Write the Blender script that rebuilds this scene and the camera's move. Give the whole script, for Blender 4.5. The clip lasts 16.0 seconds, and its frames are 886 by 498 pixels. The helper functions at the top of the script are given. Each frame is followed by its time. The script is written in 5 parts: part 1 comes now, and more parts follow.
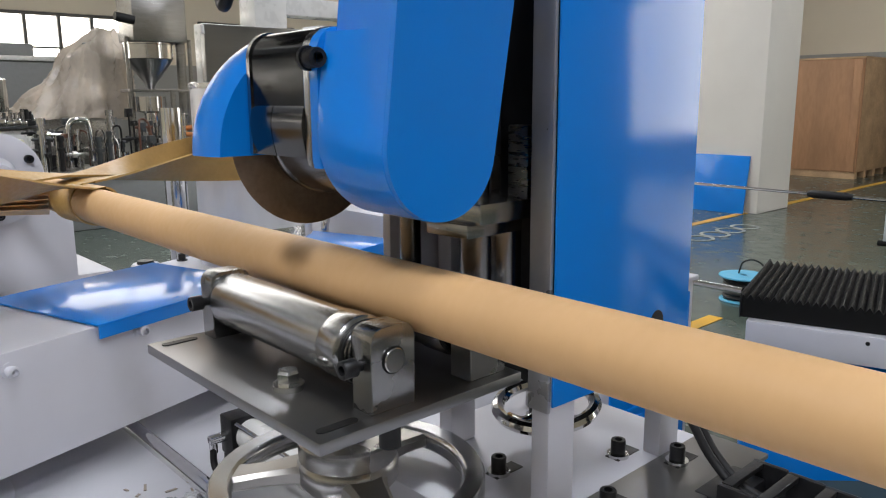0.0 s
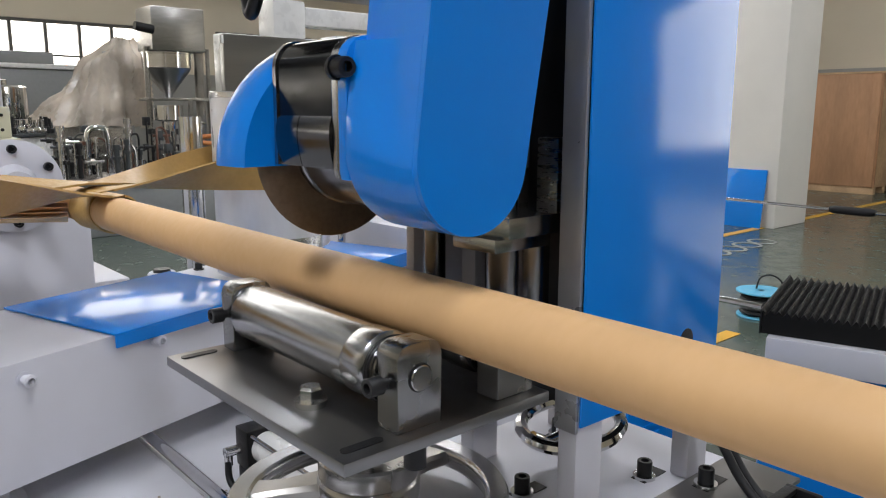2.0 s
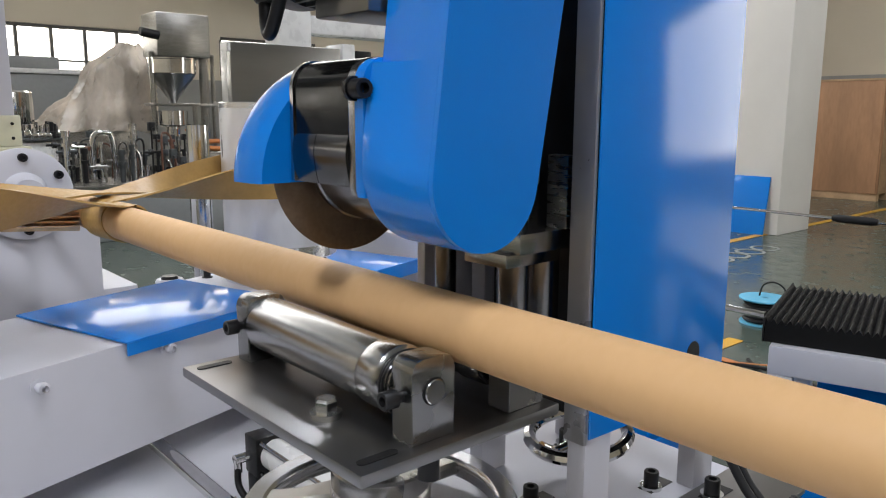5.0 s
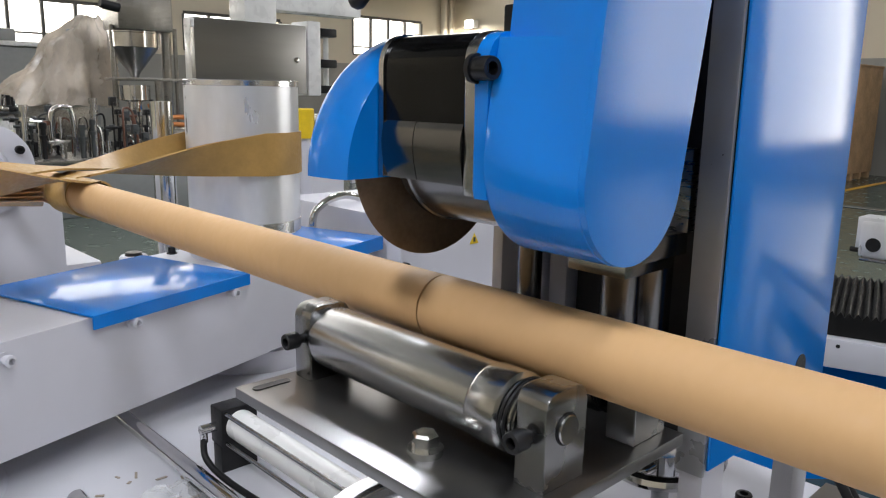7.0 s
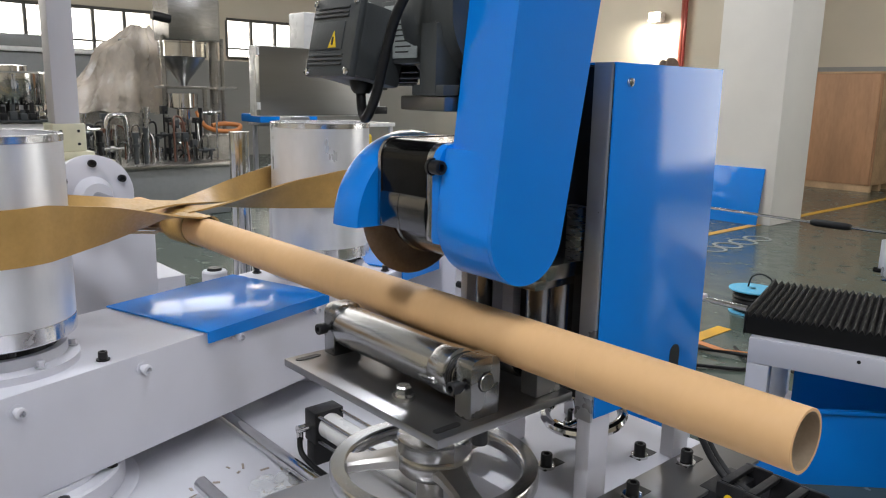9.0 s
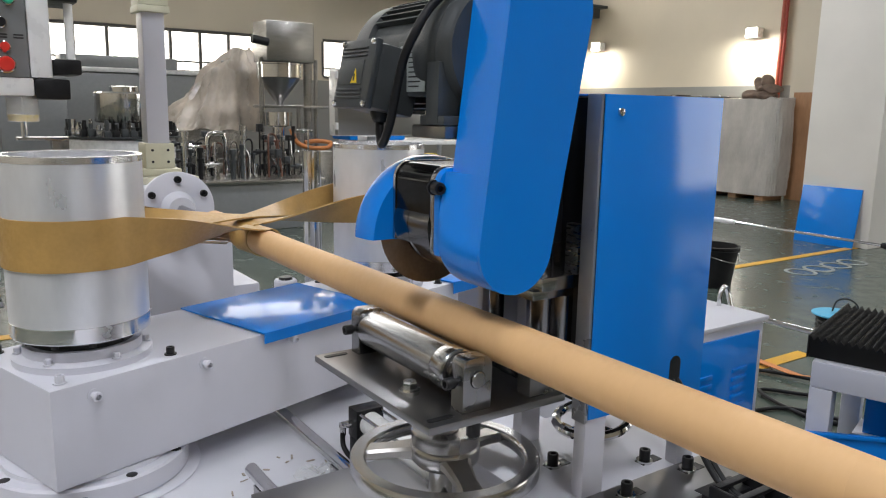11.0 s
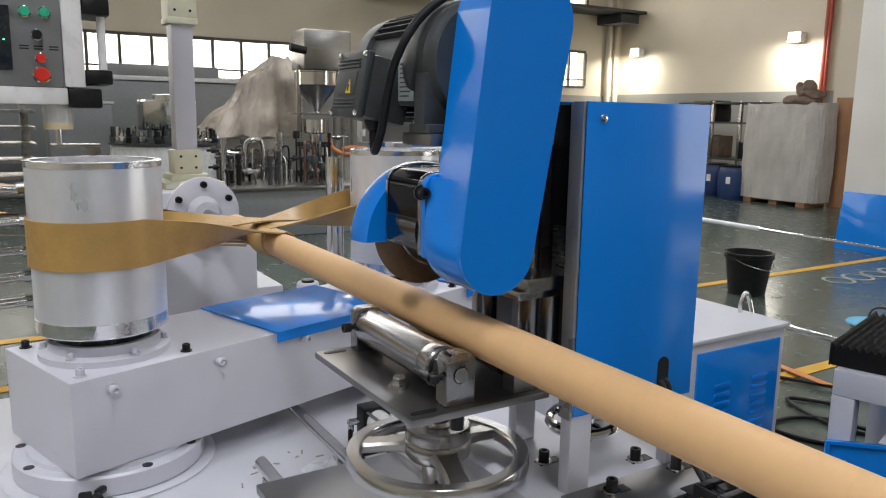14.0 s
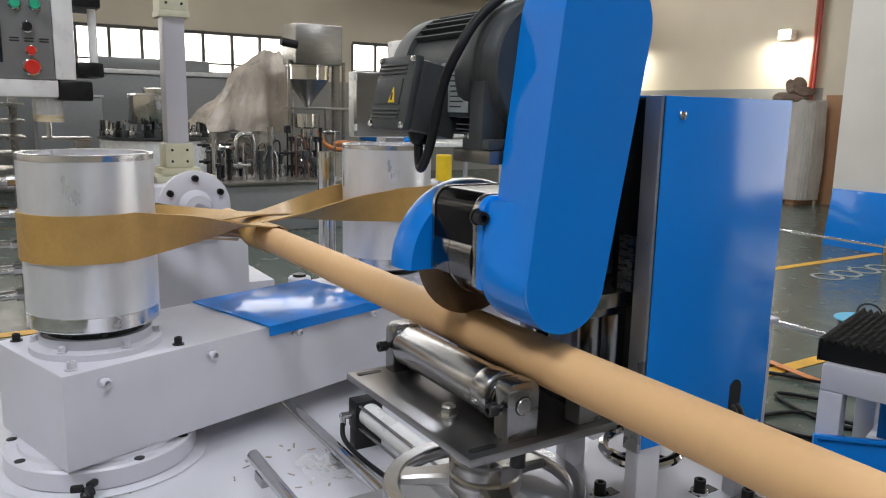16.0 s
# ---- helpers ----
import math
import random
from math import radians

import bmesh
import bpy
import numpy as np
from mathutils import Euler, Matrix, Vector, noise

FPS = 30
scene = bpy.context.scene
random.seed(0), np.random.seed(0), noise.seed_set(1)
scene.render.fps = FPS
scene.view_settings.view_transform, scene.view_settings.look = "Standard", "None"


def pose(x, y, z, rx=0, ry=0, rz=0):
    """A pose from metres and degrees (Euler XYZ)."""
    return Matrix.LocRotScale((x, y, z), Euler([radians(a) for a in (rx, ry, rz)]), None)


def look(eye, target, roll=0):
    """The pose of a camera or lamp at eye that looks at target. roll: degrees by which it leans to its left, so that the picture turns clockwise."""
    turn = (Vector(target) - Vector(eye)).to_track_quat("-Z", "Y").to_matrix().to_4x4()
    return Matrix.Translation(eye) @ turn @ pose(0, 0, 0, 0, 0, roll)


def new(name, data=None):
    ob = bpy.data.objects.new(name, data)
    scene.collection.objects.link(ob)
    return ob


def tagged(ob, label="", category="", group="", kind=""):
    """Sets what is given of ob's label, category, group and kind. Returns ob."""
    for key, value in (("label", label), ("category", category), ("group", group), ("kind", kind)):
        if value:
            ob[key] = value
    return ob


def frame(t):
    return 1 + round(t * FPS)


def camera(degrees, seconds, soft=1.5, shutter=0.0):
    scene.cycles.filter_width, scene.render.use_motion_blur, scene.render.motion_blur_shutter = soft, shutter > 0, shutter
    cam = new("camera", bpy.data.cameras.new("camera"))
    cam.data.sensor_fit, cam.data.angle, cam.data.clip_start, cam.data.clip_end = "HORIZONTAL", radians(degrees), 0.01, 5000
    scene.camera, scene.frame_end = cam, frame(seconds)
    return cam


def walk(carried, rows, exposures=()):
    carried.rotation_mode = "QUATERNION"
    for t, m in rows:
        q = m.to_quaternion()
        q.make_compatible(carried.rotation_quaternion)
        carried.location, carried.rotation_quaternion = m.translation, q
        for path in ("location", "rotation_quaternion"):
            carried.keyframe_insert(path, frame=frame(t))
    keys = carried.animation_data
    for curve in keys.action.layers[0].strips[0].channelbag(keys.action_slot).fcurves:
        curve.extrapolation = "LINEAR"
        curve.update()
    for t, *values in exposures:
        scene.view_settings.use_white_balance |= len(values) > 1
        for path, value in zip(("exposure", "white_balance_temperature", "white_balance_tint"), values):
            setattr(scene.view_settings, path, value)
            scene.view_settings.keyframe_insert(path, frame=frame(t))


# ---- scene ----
cam = camera(60.5, 16.0, soft=1.15)
PATH = [
    (0, (-0.2635, -0.4094, 1.154), (-1.713, 0.9126, 0.766), -0.4),
    (0.5, (-0.2713, -0.406, 1.154), (-1.7306, 0.9073, 0.769), -0.2),
    (1, (-0.2763, -0.404, 1.153), (-1.7419, 0.9043, 0.773), -0.1),
    (1.5, (-0.2777, -0.404, 1.155), (-1.7489, 0.9, 0.784), -0.0),
    (2, (-0.2812, -0.4076, 1.154), (-1.7572, 0.8927, 0.794), 0.1),
    (2.5, (-0.2811, -0.4104, 1.157), (-1.7614, 0.887, 0.805), 0.2),
    (3, (-0.2776, -0.4125, 1.159), (-1.7613, 0.8828, 0.811), 0.2),
    (3.5, (-0.2769, -0.4132, 1.159), (-1.7641, 0.8785, 0.815), 0.2),
    (6, (-0.2731, -0.4265, 1.169), (-1.7366, 0.8867, 0.808), 0.4),
    (6.5, (-0.2752, -0.4259, 1.164), (-1.7137, 0.9105, 0.784), 0.6),
    (7, (-0.2417, -0.4401, 1.169), (-1.6579, 0.9149, 0.768), 1.0),
    (7.5, (-0.2028, -0.4876, 1.196), (-1.6083, 0.8712, 0.772), 1.0),
    (8, (-0.1898, -0.5418, 1.221), (-1.6044, 0.8062, 0.796), 1.1),
    (8.5, (-0.1709, -0.5698, 1.242), (-1.6085, 0.7574, 0.826), 1.2),
    (9, (-0.1413, -0.611, 1.261), (-1.6115, 0.6838, 0.86), 1.2),
    (9.5, (-0.1212, -0.6248, 1.265), (-1.6269, 0.6319, 0.875), 1.2),
    (12, (0.0709, -0.5699, 1.284), (-1.6002, 0.4711, 0.932), 0.9),
    (12.5, (0.0808, -0.5669, 1.284), (-1.5979, 0.4633, 0.934), 0.8),
    (13, (0.075, -0.5628, 1.28), (-1.6057, 0.4639, 0.931), 0.8),
    (13.5, (0.0701, -0.5622, 1.28), (-1.61, 0.4653, 0.93), 0.9),
    (14, (0.0708, -0.56, 1.28), (-1.61, 0.4653, 0.932), 0.9),
    (14.5, (0.0757, -0.5621, 1.283), (-1.6043, 0.4653, 0.934), 0.9),
    (15, (0.0687, -0.5664, 1.283), (-1.6079, 0.466, 0.932), 1.1),
    (15.5, (0.0723, -0.5685, 1.281), (-1.6008, 0.4689, 0.928), 1.1),
    (16, (0.073, -0.5649, 1.278), (-1.594, 0.4804, 0.919), 1.2),
]
walk(cam, [(t, look(eye, target, roll)) for t, eye, target, roll in PATH],
     exposures=((0, -0.04), (3.5, -0.03), (6, 0.0), (7, -0.02), (7.5, 0.02), (8, 0.08), (8.5, 0.0), (9.5, -0.02), (12, -0.15), (16, -0.18)))

# ---- light ----
world = bpy.data.worlds.new("world")
scene.world = world
world.use_nodes = True
wn = world.node_tree
sky = wn.nodes.new("ShaderNodeTexSky")
sky.sky_type, sky.sun_disc = "NISHITA", False
sky.sun_elevation, sky.sun_rotation = radians(42), radians(60)
wn.links.new(sky.outputs[0], wn.nodes["Background"].inputs[0])
wn.nodes["Background"].inputs[1].default_value = 0.1
scene.view_settings.exposure = 0.0


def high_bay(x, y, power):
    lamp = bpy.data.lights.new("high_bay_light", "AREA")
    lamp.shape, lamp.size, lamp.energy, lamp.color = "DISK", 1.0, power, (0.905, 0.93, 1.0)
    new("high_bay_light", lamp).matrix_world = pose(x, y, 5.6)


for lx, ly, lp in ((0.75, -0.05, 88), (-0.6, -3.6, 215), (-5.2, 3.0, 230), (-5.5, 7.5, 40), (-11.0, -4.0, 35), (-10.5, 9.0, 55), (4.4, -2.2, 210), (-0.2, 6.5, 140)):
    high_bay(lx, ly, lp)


# ---- materials ----
def mat(name, color, rough=0.5, metal=0.0, var=0.12, scale=30.0, fine=0.0, bump=0.0, spots=0.0, stretch=(1, 1, 1), coat=0.0, emit=0.0, alpha=1.0, glass=0.0, rvar=0.1, dirt=(0.25, 0.2, 0.15), peel=0.0, spec=0.5):
    """A paint, metal or paper: base colour, cloudy variation, fine grain, small stains."""
    m = bpy.data.materials.new(name)
    m.use_nodes = True
    nt = m.node_tree
    p = nt.nodes["Principled BSDF"]
    p.inputs["Metallic"].default_value = metal
    p.inputs["Coat Weight"].default_value = coat
    p.inputs["Coat Roughness"].default_value = 0.10
    p.inputs["Specular IOR Level"].default_value = spec
    p.inputs["Alpha"].default_value = alpha
    p.inputs["Transmission Weight"].default_value = glass
    co = nt.nodes.new("ShaderNodeTexCoord")
    mp = nt.nodes.new("ShaderNodeMapping")
    mp.inputs["Scale"].default_value = stretch
    nt.links.new(co.outputs["Object"], mp.inputs[0])

    def tex(s, detail=4.0):
        n = nt.nodes.new("ShaderNodeTexNoise")
        n.inputs["Scale"].default_value, n.inputs["Detail"].default_value = s, detail
        nt.links.new(mp.outputs[0], n.inputs[0])
        return n.outputs[0]

    def ramp(src, lo, hi, a, b):
        n = nt.nodes.new("ShaderNodeMapRange")
        for i, v in enumerate((lo, hi, a, b)):
            n.inputs[i + 1].default_value = v
        nt.links.new(src, n.inputs[0])
        return n.outputs[0]

    def mix(fac, a, b, kind="MIX"):
        n = nt.nodes.new("ShaderNodeMix")
        n.data_type, n.blend_type = "RGBA", kind
        for sock, v in ((n.inputs[0], fac), (n.inputs[6], a), (n.inputs[7], b)):
            if hasattr(v, "links"):
                nt.links.new(v, sock)
            else:
                sock.default_value = v if isinstance(v, float) else (*v, 1.0)
        return n.outputs[2]

    cloud, grain = tex(scale), tex(scale * 9, 6.0)
    dark = tuple(c * (1 - var) for c in color)
    light = tuple(min(1.0, c * (1 + var)) for c in color)
    col = mix(ramp(cloud, 0.3, 0.7, 0.0, 1.0), dark, light)
    if fine:
        col = mix(ramp(grain, 0.35, 0.65, 0.0, fine), col, tuple(c * 0.55 for c in color))
    if spots:
        col = mix(ramp(tex(scale * 0.6, 8.0), 0.60, 0.72, 0.0, spots), col, dirt)
    nt.links.new(col, p.inputs["Base Color"])
    nt.links.new(ramp(grain if fine else cloud, 0.3, 0.7, max(0.02, rough - rvar), min(1.0, rough + rvar)), p.inputs["Roughness"])
    if bump:
        b = nt.nodes.new("ShaderNodeBump")
        b.inputs["Strength"].default_value, b.inputs["Distance"].default_value = bump, 0.002
        nt.links.new(grain, b.inputs["Height"])
        nt.links.new(b.outputs[0], p.inputs["Normal"])
    if peel:
        b = nt.nodes.new("ShaderNodeBump")
        b.inputs["Strength"].default_value, b.inputs["Distance"].default_value = peel, 0.002
        nt.links.new(tex(420.0, 1.0), b.inputs["Height"])
        nt.links.new(b.outputs[0], p.inputs["Coat Normal"])
    if emit:
        p.inputs["Emission Color"].default_value = (*color, 1.0)
        p.inputs["Emission Strength"].default_value = emit
    return m


BLUE = mat("blue_paint", (0.0, 0.195, 0.68), 0.5, var=0.04, scale=5, coat=0.8, rvar=0.04, peel=0.035, spec=0.08)
WHITE = mat("grey_white_paint", (0.57, 0.57, 0.62), 0.42, var=0.04, scale=6, bump=0.05, spots=0.10, rvar=0.08)
KRAFT = mat("kraft_paper", (0.66, 0.405, 0.188), 0.6, var=0.035, scale=9, fine=0.03, bump=0.02, stretch=(1.6, 1, 1))
KRAFT_IN = mat("kraft_paper_inside", (0.33, 0.25, 0.17), 0.7, var=0.1, scale=30, fine=0.15)
BELT = mat("brown_belt_fabric", (0.43, 0.255, 0.075), 0.5, var=0.12, scale=16, fine=0.12, bump=0.1, spots=0.15, dirt=(0.13, 0.085, 0.04))
STEEL = mat("ground_steel", (0.42, 0.42, 0.42), 0.22, metal=1.0, var=0.04, scale=7, rvar=0.02)
ROLLER = mat("turned_steel", (0.46, 0.465, 0.475), 0.25, metal=1.0, var=0.03, scale=16, rvar=0.02)
CHROME = mat("chrome", (0.66, 0.66, 0.66), 0.1, metal=1.0, var=0.06, scale=30, rvar=0.05)
PLATE = mat("oily_steel_plate", (0.27, 0.268, 0.27), 0.34, metal=1.0, var=0.05, scale=5, rvar=0.02)
CAST = mat("machined_cast_iron", (0.44, 0.425, 0.40), 0.36, metal=1.0, var=0.12, scale=24, bump=0.05)
ZINC = mat("zinc_plating", (0.68, 0.68, 0.66), 0.18, metal=1.0, var=0.05, scale=60)
ALU = mat("turned_aluminium", (0.80, 0.81, 0.84), 0.33, metal=0.6, var=0.07, scale=15, stretch=(1.6, 1.6, 0.6), rvar=0.07)
ALU_RIM = mat("bright_aluminium", (0.85, 0.85, 0.87), 0.18, metal=0.95, var=0.06, scale=30)
BLACK = mat("black_oxide", (0.010, 0.010, 0.011), 0.38, spec=0.35, var=0.3, scale=60, bump=0.1)
RUBBER = mat("black_rubber", (0.010, 0.010, 0.011), 0.5, spec=0.3, var=0.3, scale=50)
GLOSSBLACK = mat("black_lacquer", (0.005, 0.005, 0.005), 0.16, var=0.4, scale=20, bump=0.03, spec=0.2, rvar=0.05)
BLADE = mat("brown_blade_steel", (0.20, 0.145, 0.10), 0.4, metal=0.7, var=0.2, scale=24, fine=0.25)
DARKGREY = mat("dark_grey_paint", (0.044, 0.049, 0.051), 0.45, var=0.15, scale=30, bump=0.15)
STAINLESS = mat("brushed_stainless", (0.34, 0.33, 0.31), 0.3, metal=1.0, var=0.12, scale=8, fine=0.2, stretch=(1, 1, 6))
BOXSTEEL = mat("brushed_cabinet_steel", (0.33, 0.33, 0.325), 0.32, metal=1.0, var=0.05, scale=3, stretch=(1, 1, 8), rvar=0.03)
PVC = mat("white_enamel", (0.78, 0.78, 0.77), 0.3, var=0.05, scale=20, coat=0.3)
RUBBERMAT = mat("black_bellows_cloth", (0.006, 0.006, 0.006), 0.55, spec=0.2, var=0.25, scale=60)
YELLOW = mat("yellow_paint", (0.75, 0.52, 0.01), 0.5, var=0.06, scale=40)
RED = mat("red_plastic", (0.62, 0.03, 0.02), 0.35, var=0.06, scale=40)
GREEN = mat("green_plastic", (0.03, 0.42, 0.24), 0.35, var=0.06, scale=40)
INK = mat("black_ink", (0.02, 0.02, 0.02), 0.5)
COPPERHOSE = mat("orange_hose", (0.55, 0.20, 0.06), 0.4, var=0.1, scale=40)
OIL = mat("amber_oil", (0.58, 0.40, 0.01), 0.2, spec=0.2)
CLEAR = mat("clear_plastic", (0.85, 0.87, 0.86), 0.05, var=0.02, alpha=0.24)
FILMWRAP = mat("plastic_sheeting", (0.60, 0.52, 0.43), 0.3, var=0.35, scale=2.4, stretch=(1, 1.6, 0.8), alpha=0.84, rvar=0.05)
SHRINK = mat("shrink_film", (0.50, 0.475, 0.44), 0.16, var=0.14, scale=2.5, bump=0.8, rvar=0.1, fine=0.12, stretch=(2.0, 2.0, 0.7))
WHEELSTEEL = mat("oiled_wheel_steel", (0.54, 0.54, 0.54), 0.20, metal=1.0, var=0.12, scale=9, rvar=0.06)
HUBSTEEL = mat("turned_hub_steel", (0.50, 0.49, 0.48), 0.28, metal=0.95, var=0.1, scale=12, rvar=0.05)
LABELGREY = mat("printed_label", (0.34, 0.37, 0.36), 0.5, var=0.1, scale=120, fine=0.4)
SIGHT = mat("dark_screen", (0.015, 0.02, 0.025), 0.15, coat=0.5)


# ---- building blocks ----
def abox(bm, x0, x1, y0, y1, z0, z1, bev=0.0, m=None):
    got = bmesh.ops.create_cube(bm, size=1.0, matrix=(m or Matrix()) @ Matrix.Translation(((x0 + x1) / 2, (y0 + y1) / 2, (z0 + z1) / 2)) @ Matrix.Diagonal((x1 - x0, y1 - y0, z1 - z0, 1)))
    if bev:
        vs = set(got["verts"])
        bmesh.ops.bevel(bm, geom=[e for e in bm.edges if e.verts[0] in vs], offset=bev, segments=2, profile=0.6, affect="EDGES", clamp_overlap=True)
    return bm


def acyl(bm, a, b, r, r2=None, seg=24, caps=True):
    a, b = Vector(a), Vector(b)
    m = Matrix.Translation((a + b) / 2) @ (b - a).to_track_quat("Z", "Y").to_matrix().to_4x4()
    bmesh.ops.create_cone(bm, cap_ends=caps, segments=seg, radius1=r, radius2=r if r2 is None else r2, depth=(b - a).length, matrix=m)
    return bm


def lathe(bm, prof, m=None, seg=40, closed=False, arc=(0.0, 360.0)):
    """Turns a profile of (radius, height) about the local z axis."""
    m = m or Matrix()
    full = arc[1] - arc[0] >= 359.9
    n = seg if full else seg + 1
    rings = []
    for i in range(n):
        a = radians(arc[0] + (arc[1] - arc[0]) * i / seg)
        rings.append([bm.verts.new(m @ Vector((r * math.cos(a), r * math.sin(a), z))) for r, z in prof])
    k = len(prof)
    for i in range(seg):
        p, q = rings[i], rings[(i + 1) % n]
        for j in range(k if closed else k - 1):
            f = [p[j], q[j], q[(j + 1) % k], p[(j + 1) % k]]
            if (f[0].co - f[1].co).length < 1e-7:
                f.pop(0)
            elif (f[2].co - f[3].co).length < 1e-7:
                f.pop(3)
            bm.faces.new(f)
    if closed and not full:
        bm.faces.new(rings[0]), bm.faces.new(rings[-1][::-1])
    return bm


def prism(bm, pts, m, depth, bev=0.0):
    """A polygon of local (x, y) points drawn out along local z."""
    low = [bm.verts.new(m @ Vector((x, y, 0))) for x, y in pts]
    top = [bm.verts.new(m @ Vector((x, y, depth))) for x, y in pts]
    n = len(pts)
    caps = [bm.faces.new(low[::-1]), bm.faces.new(top)]
    for i in range(n):
        bm.faces.new((low[i], low[(i + 1) % n], top[(i + 1) % n], top[i]))
    if bev:
        bmesh.ops.bevel(bm, geom=list({e for f in caps for e in f.edges}), offset=bev, segments=2, profile=0.6, affect="EDGES")
    return bm


def sweep(bm, pts, r, seg=10, closed=False):
    """A round bar or hose along points, smoothed."""
    P = [Vector(p) for p in pts]
    n = len(P)
    fine = []
    for i in range(n if closed else n - 1):
        p0, p1, p2, p3 = (P[(i + d) % n] if closed else P[min(max(i + d, 0), n - 1)] for d in (-1, 0, 1, 2))
        for k in range(6):
            t = k / 6
            fine.append(0.5 * (2 * p1 + (p2 - p0) * t + (2 * p0 - 5 * p1 + 4 * p2 - p3) * t * t + (3 * p1 - p0 - 3 * p2 + p3) * t ** 3))
    if not closed:
        fine.append(P[-1])
    rings, up = [], Vector((0.13, 0.21, 0.97))
    for i, p in enumerate(fine):
        d = (fine[(i + 1) % len(fine)] - fine[i - 1]) if closed or 0 < i < len(fine) - 1 else (fine[1] - fine[0] if i == 0 else fine[-1] - fine[-2])
        d.normalize()
        s = d.cross(up).normalized()
        up = s.cross(d)
        rings.append([bm.verts.new(p + r * (math.cos(a) * s + math.sin(a) * up)) for a in (2 * math.pi * j / seg for j in range(seg))])
    for i in range(len(rings) if closed else len(rings) - 1):
        p, q = rings[i], rings[(i + 1) % len(rings)]
        for j in range(seg):
            bm.faces.new((p[j], p[(j + 1) % seg], q[(j + 1) % seg], q[j]))
    if not closed:
        bm.faces.new(rings[0][::-1]), bm.faces.new(rings[-1])
    return bm


def mesh_object(name, bm, material, smooth=38):
    bmesh.ops.recalc_face_normals(bm, faces=bm.faces)
    me = bpy.data.meshes.new(name)
    bm.to_mesh(me)
    bm.free()
    me.polygons.foreach_set("use_smooth", [True] * len(me.polygons))
    me.set_sharp_from_angle(angle=radians(smooth))
    me.materials.append(material)
    return new(name, me)


def part(name, bm, material, parent, label=""):
    ob = mesh_object(name, bm, material)
    ob.parent = parent
    return tagged(ob, label=label)


def thing(name, label, category, at=(0, 0, 0), group="", kind=""):
    ob = new(name)
    ob.location = at
    ob.empty_display_size = 0.05
    bpy.context.view_layer.update()
    return tagged(ob, label, category, group, kind)


def solid(name, bm, material, label, category, group="", kind=""):
    return tagged(mesh_object(name, bm, material), label, category, group, kind)


def B():
    return bmesh.new()


def hexhead(bm, base, axis, r, h):
    """A hexagon head with a washer."""
    base, axis = Vector(base), Vector(axis).normalized()
    acyl(bm, base, base + axis * h * 0.22, r * 1.35, seg=20)
    acyl(bm, base + axis * h * 0.22, base + axis * h * 0.85, r, seg=6)
    acyl(bm, base + axis * h * 0.85, base + axis * h, r, r * 0.8, seg=6)
    return bm


def capscrew(bm, base, axis, r, h):
    """A socket head cap screw."""
    base, axis = Vector(base), Vector(axis).normalized()
    m = Matrix.Translation(base) @ axis.to_track_quat("Z", "Y").to_matrix().to_4x4()
    lathe(bm, [(0, 0), (r, 0), (r, h * 0.92), (r * 0.92, h), (r * 0.55, h), (r * 0.5, h * 0.5), (0, h * 0.5)], m, seg=14)
    return bm

# ---- the hall ----
FLOOR = mat("green_epoxy_floor", (0.070, 0.090, 0.073), 0.22, var=0.18, scale=0.9, fine=0.12, spots=0.25, dirt=(0.12, 0.13, 0.115), rvar=0.08)
WALL = mat("cream_wall_paint", (0.66, 0.59, 0.47), 0.7, var=0.05, scale=0.8, spots=0.1, dirt=(0.5, 0.45, 0.38))
GREYWALL = mat("grey_dado_paint", (0.30, 0.295, 0.275), 0.6, var=0.06, scale=1.2)
PILLAR = mat("white_pillar_paint", (0.74, 0.71, 0.66), 0.65, var=0.04, scale=2)
DAY = mat("window_daylight", (1.0, 0.98, 0.95), 0.5, emit=3.5)
FRAME = mat("dark_window_frame", (0.09, 0.085, 0.075), 0.5)
PLY = mat("plywood", (0.42, 0.225, 0.115), 0.6, var=0.2, scale=3, fine=0.2, stretch=(1, 1, 0.25))
PLY_EDGE = mat("plywood_light", (0.55, 0.36, 0.20), 0.6, var=0.2, scale=4, fine=0.2)
LINE = mat("yellow_floor_line", (0.60, 0.33, 0.03), 0.5, var=0.15, scale=6, spots=0.3, dirt=(0.2, 0.16, 0.08))
LAMPGLOW = mat("lamp_glow", (1.0, 0.98, 0.9), 0.5, emit=11.0)
ROOF = mat("roof_sheet", (0.45, 0.45, 0.44), 0.6, var=0.06, scale=1)

solid("floor", abox(B(), -14.3, 15, -9, 13.3, -0.15, 0), FLOOR, "glossy green-grey epoxy factory floor", "floor", kind="structure")
solid("ceiling", abox(B(), -14.3, 15, -9, 13.3, 7.0, 7.15), ROOF, "grey sheet roof over the hall", "ceiling", kind="structure")
solid("wall_east", abox(B(), 15, 15.2, -9, 13.3, 0, 7), WALL, "cream painted hall wall", "wall", kind="structure")
solid("wall_south", abox(B(), -14.3, 15.2, -9.2, -9, 0, 7), WALL, "cream painted hall wall", "wall", kind="structure")
north = abox(abox(abox(B(), -14.0, 1.0, 13.0, 13.3, 0, 7), 1.0, 8.3, 13.0, 13.3, 0, 0.7), 1.0, 8.3, 13.0, 13.3, 4.6, 7)
abox(north, 8.3, 15.2, 13.0, 13.3, 0, 7)
solid("wall_north", north, WALL, "cream painted hall wall with lamps", "wall", kind="structure")
solid("dado_north", abox(abox(B(), -14.0, 0.99, 12.97, 12.996, 0, 1.83), 0.991, 9.0, 12.97, 12.996, 0, 0.68), GREYWALL, "grey painted lower band of the wall", "wall band", kind="structure")
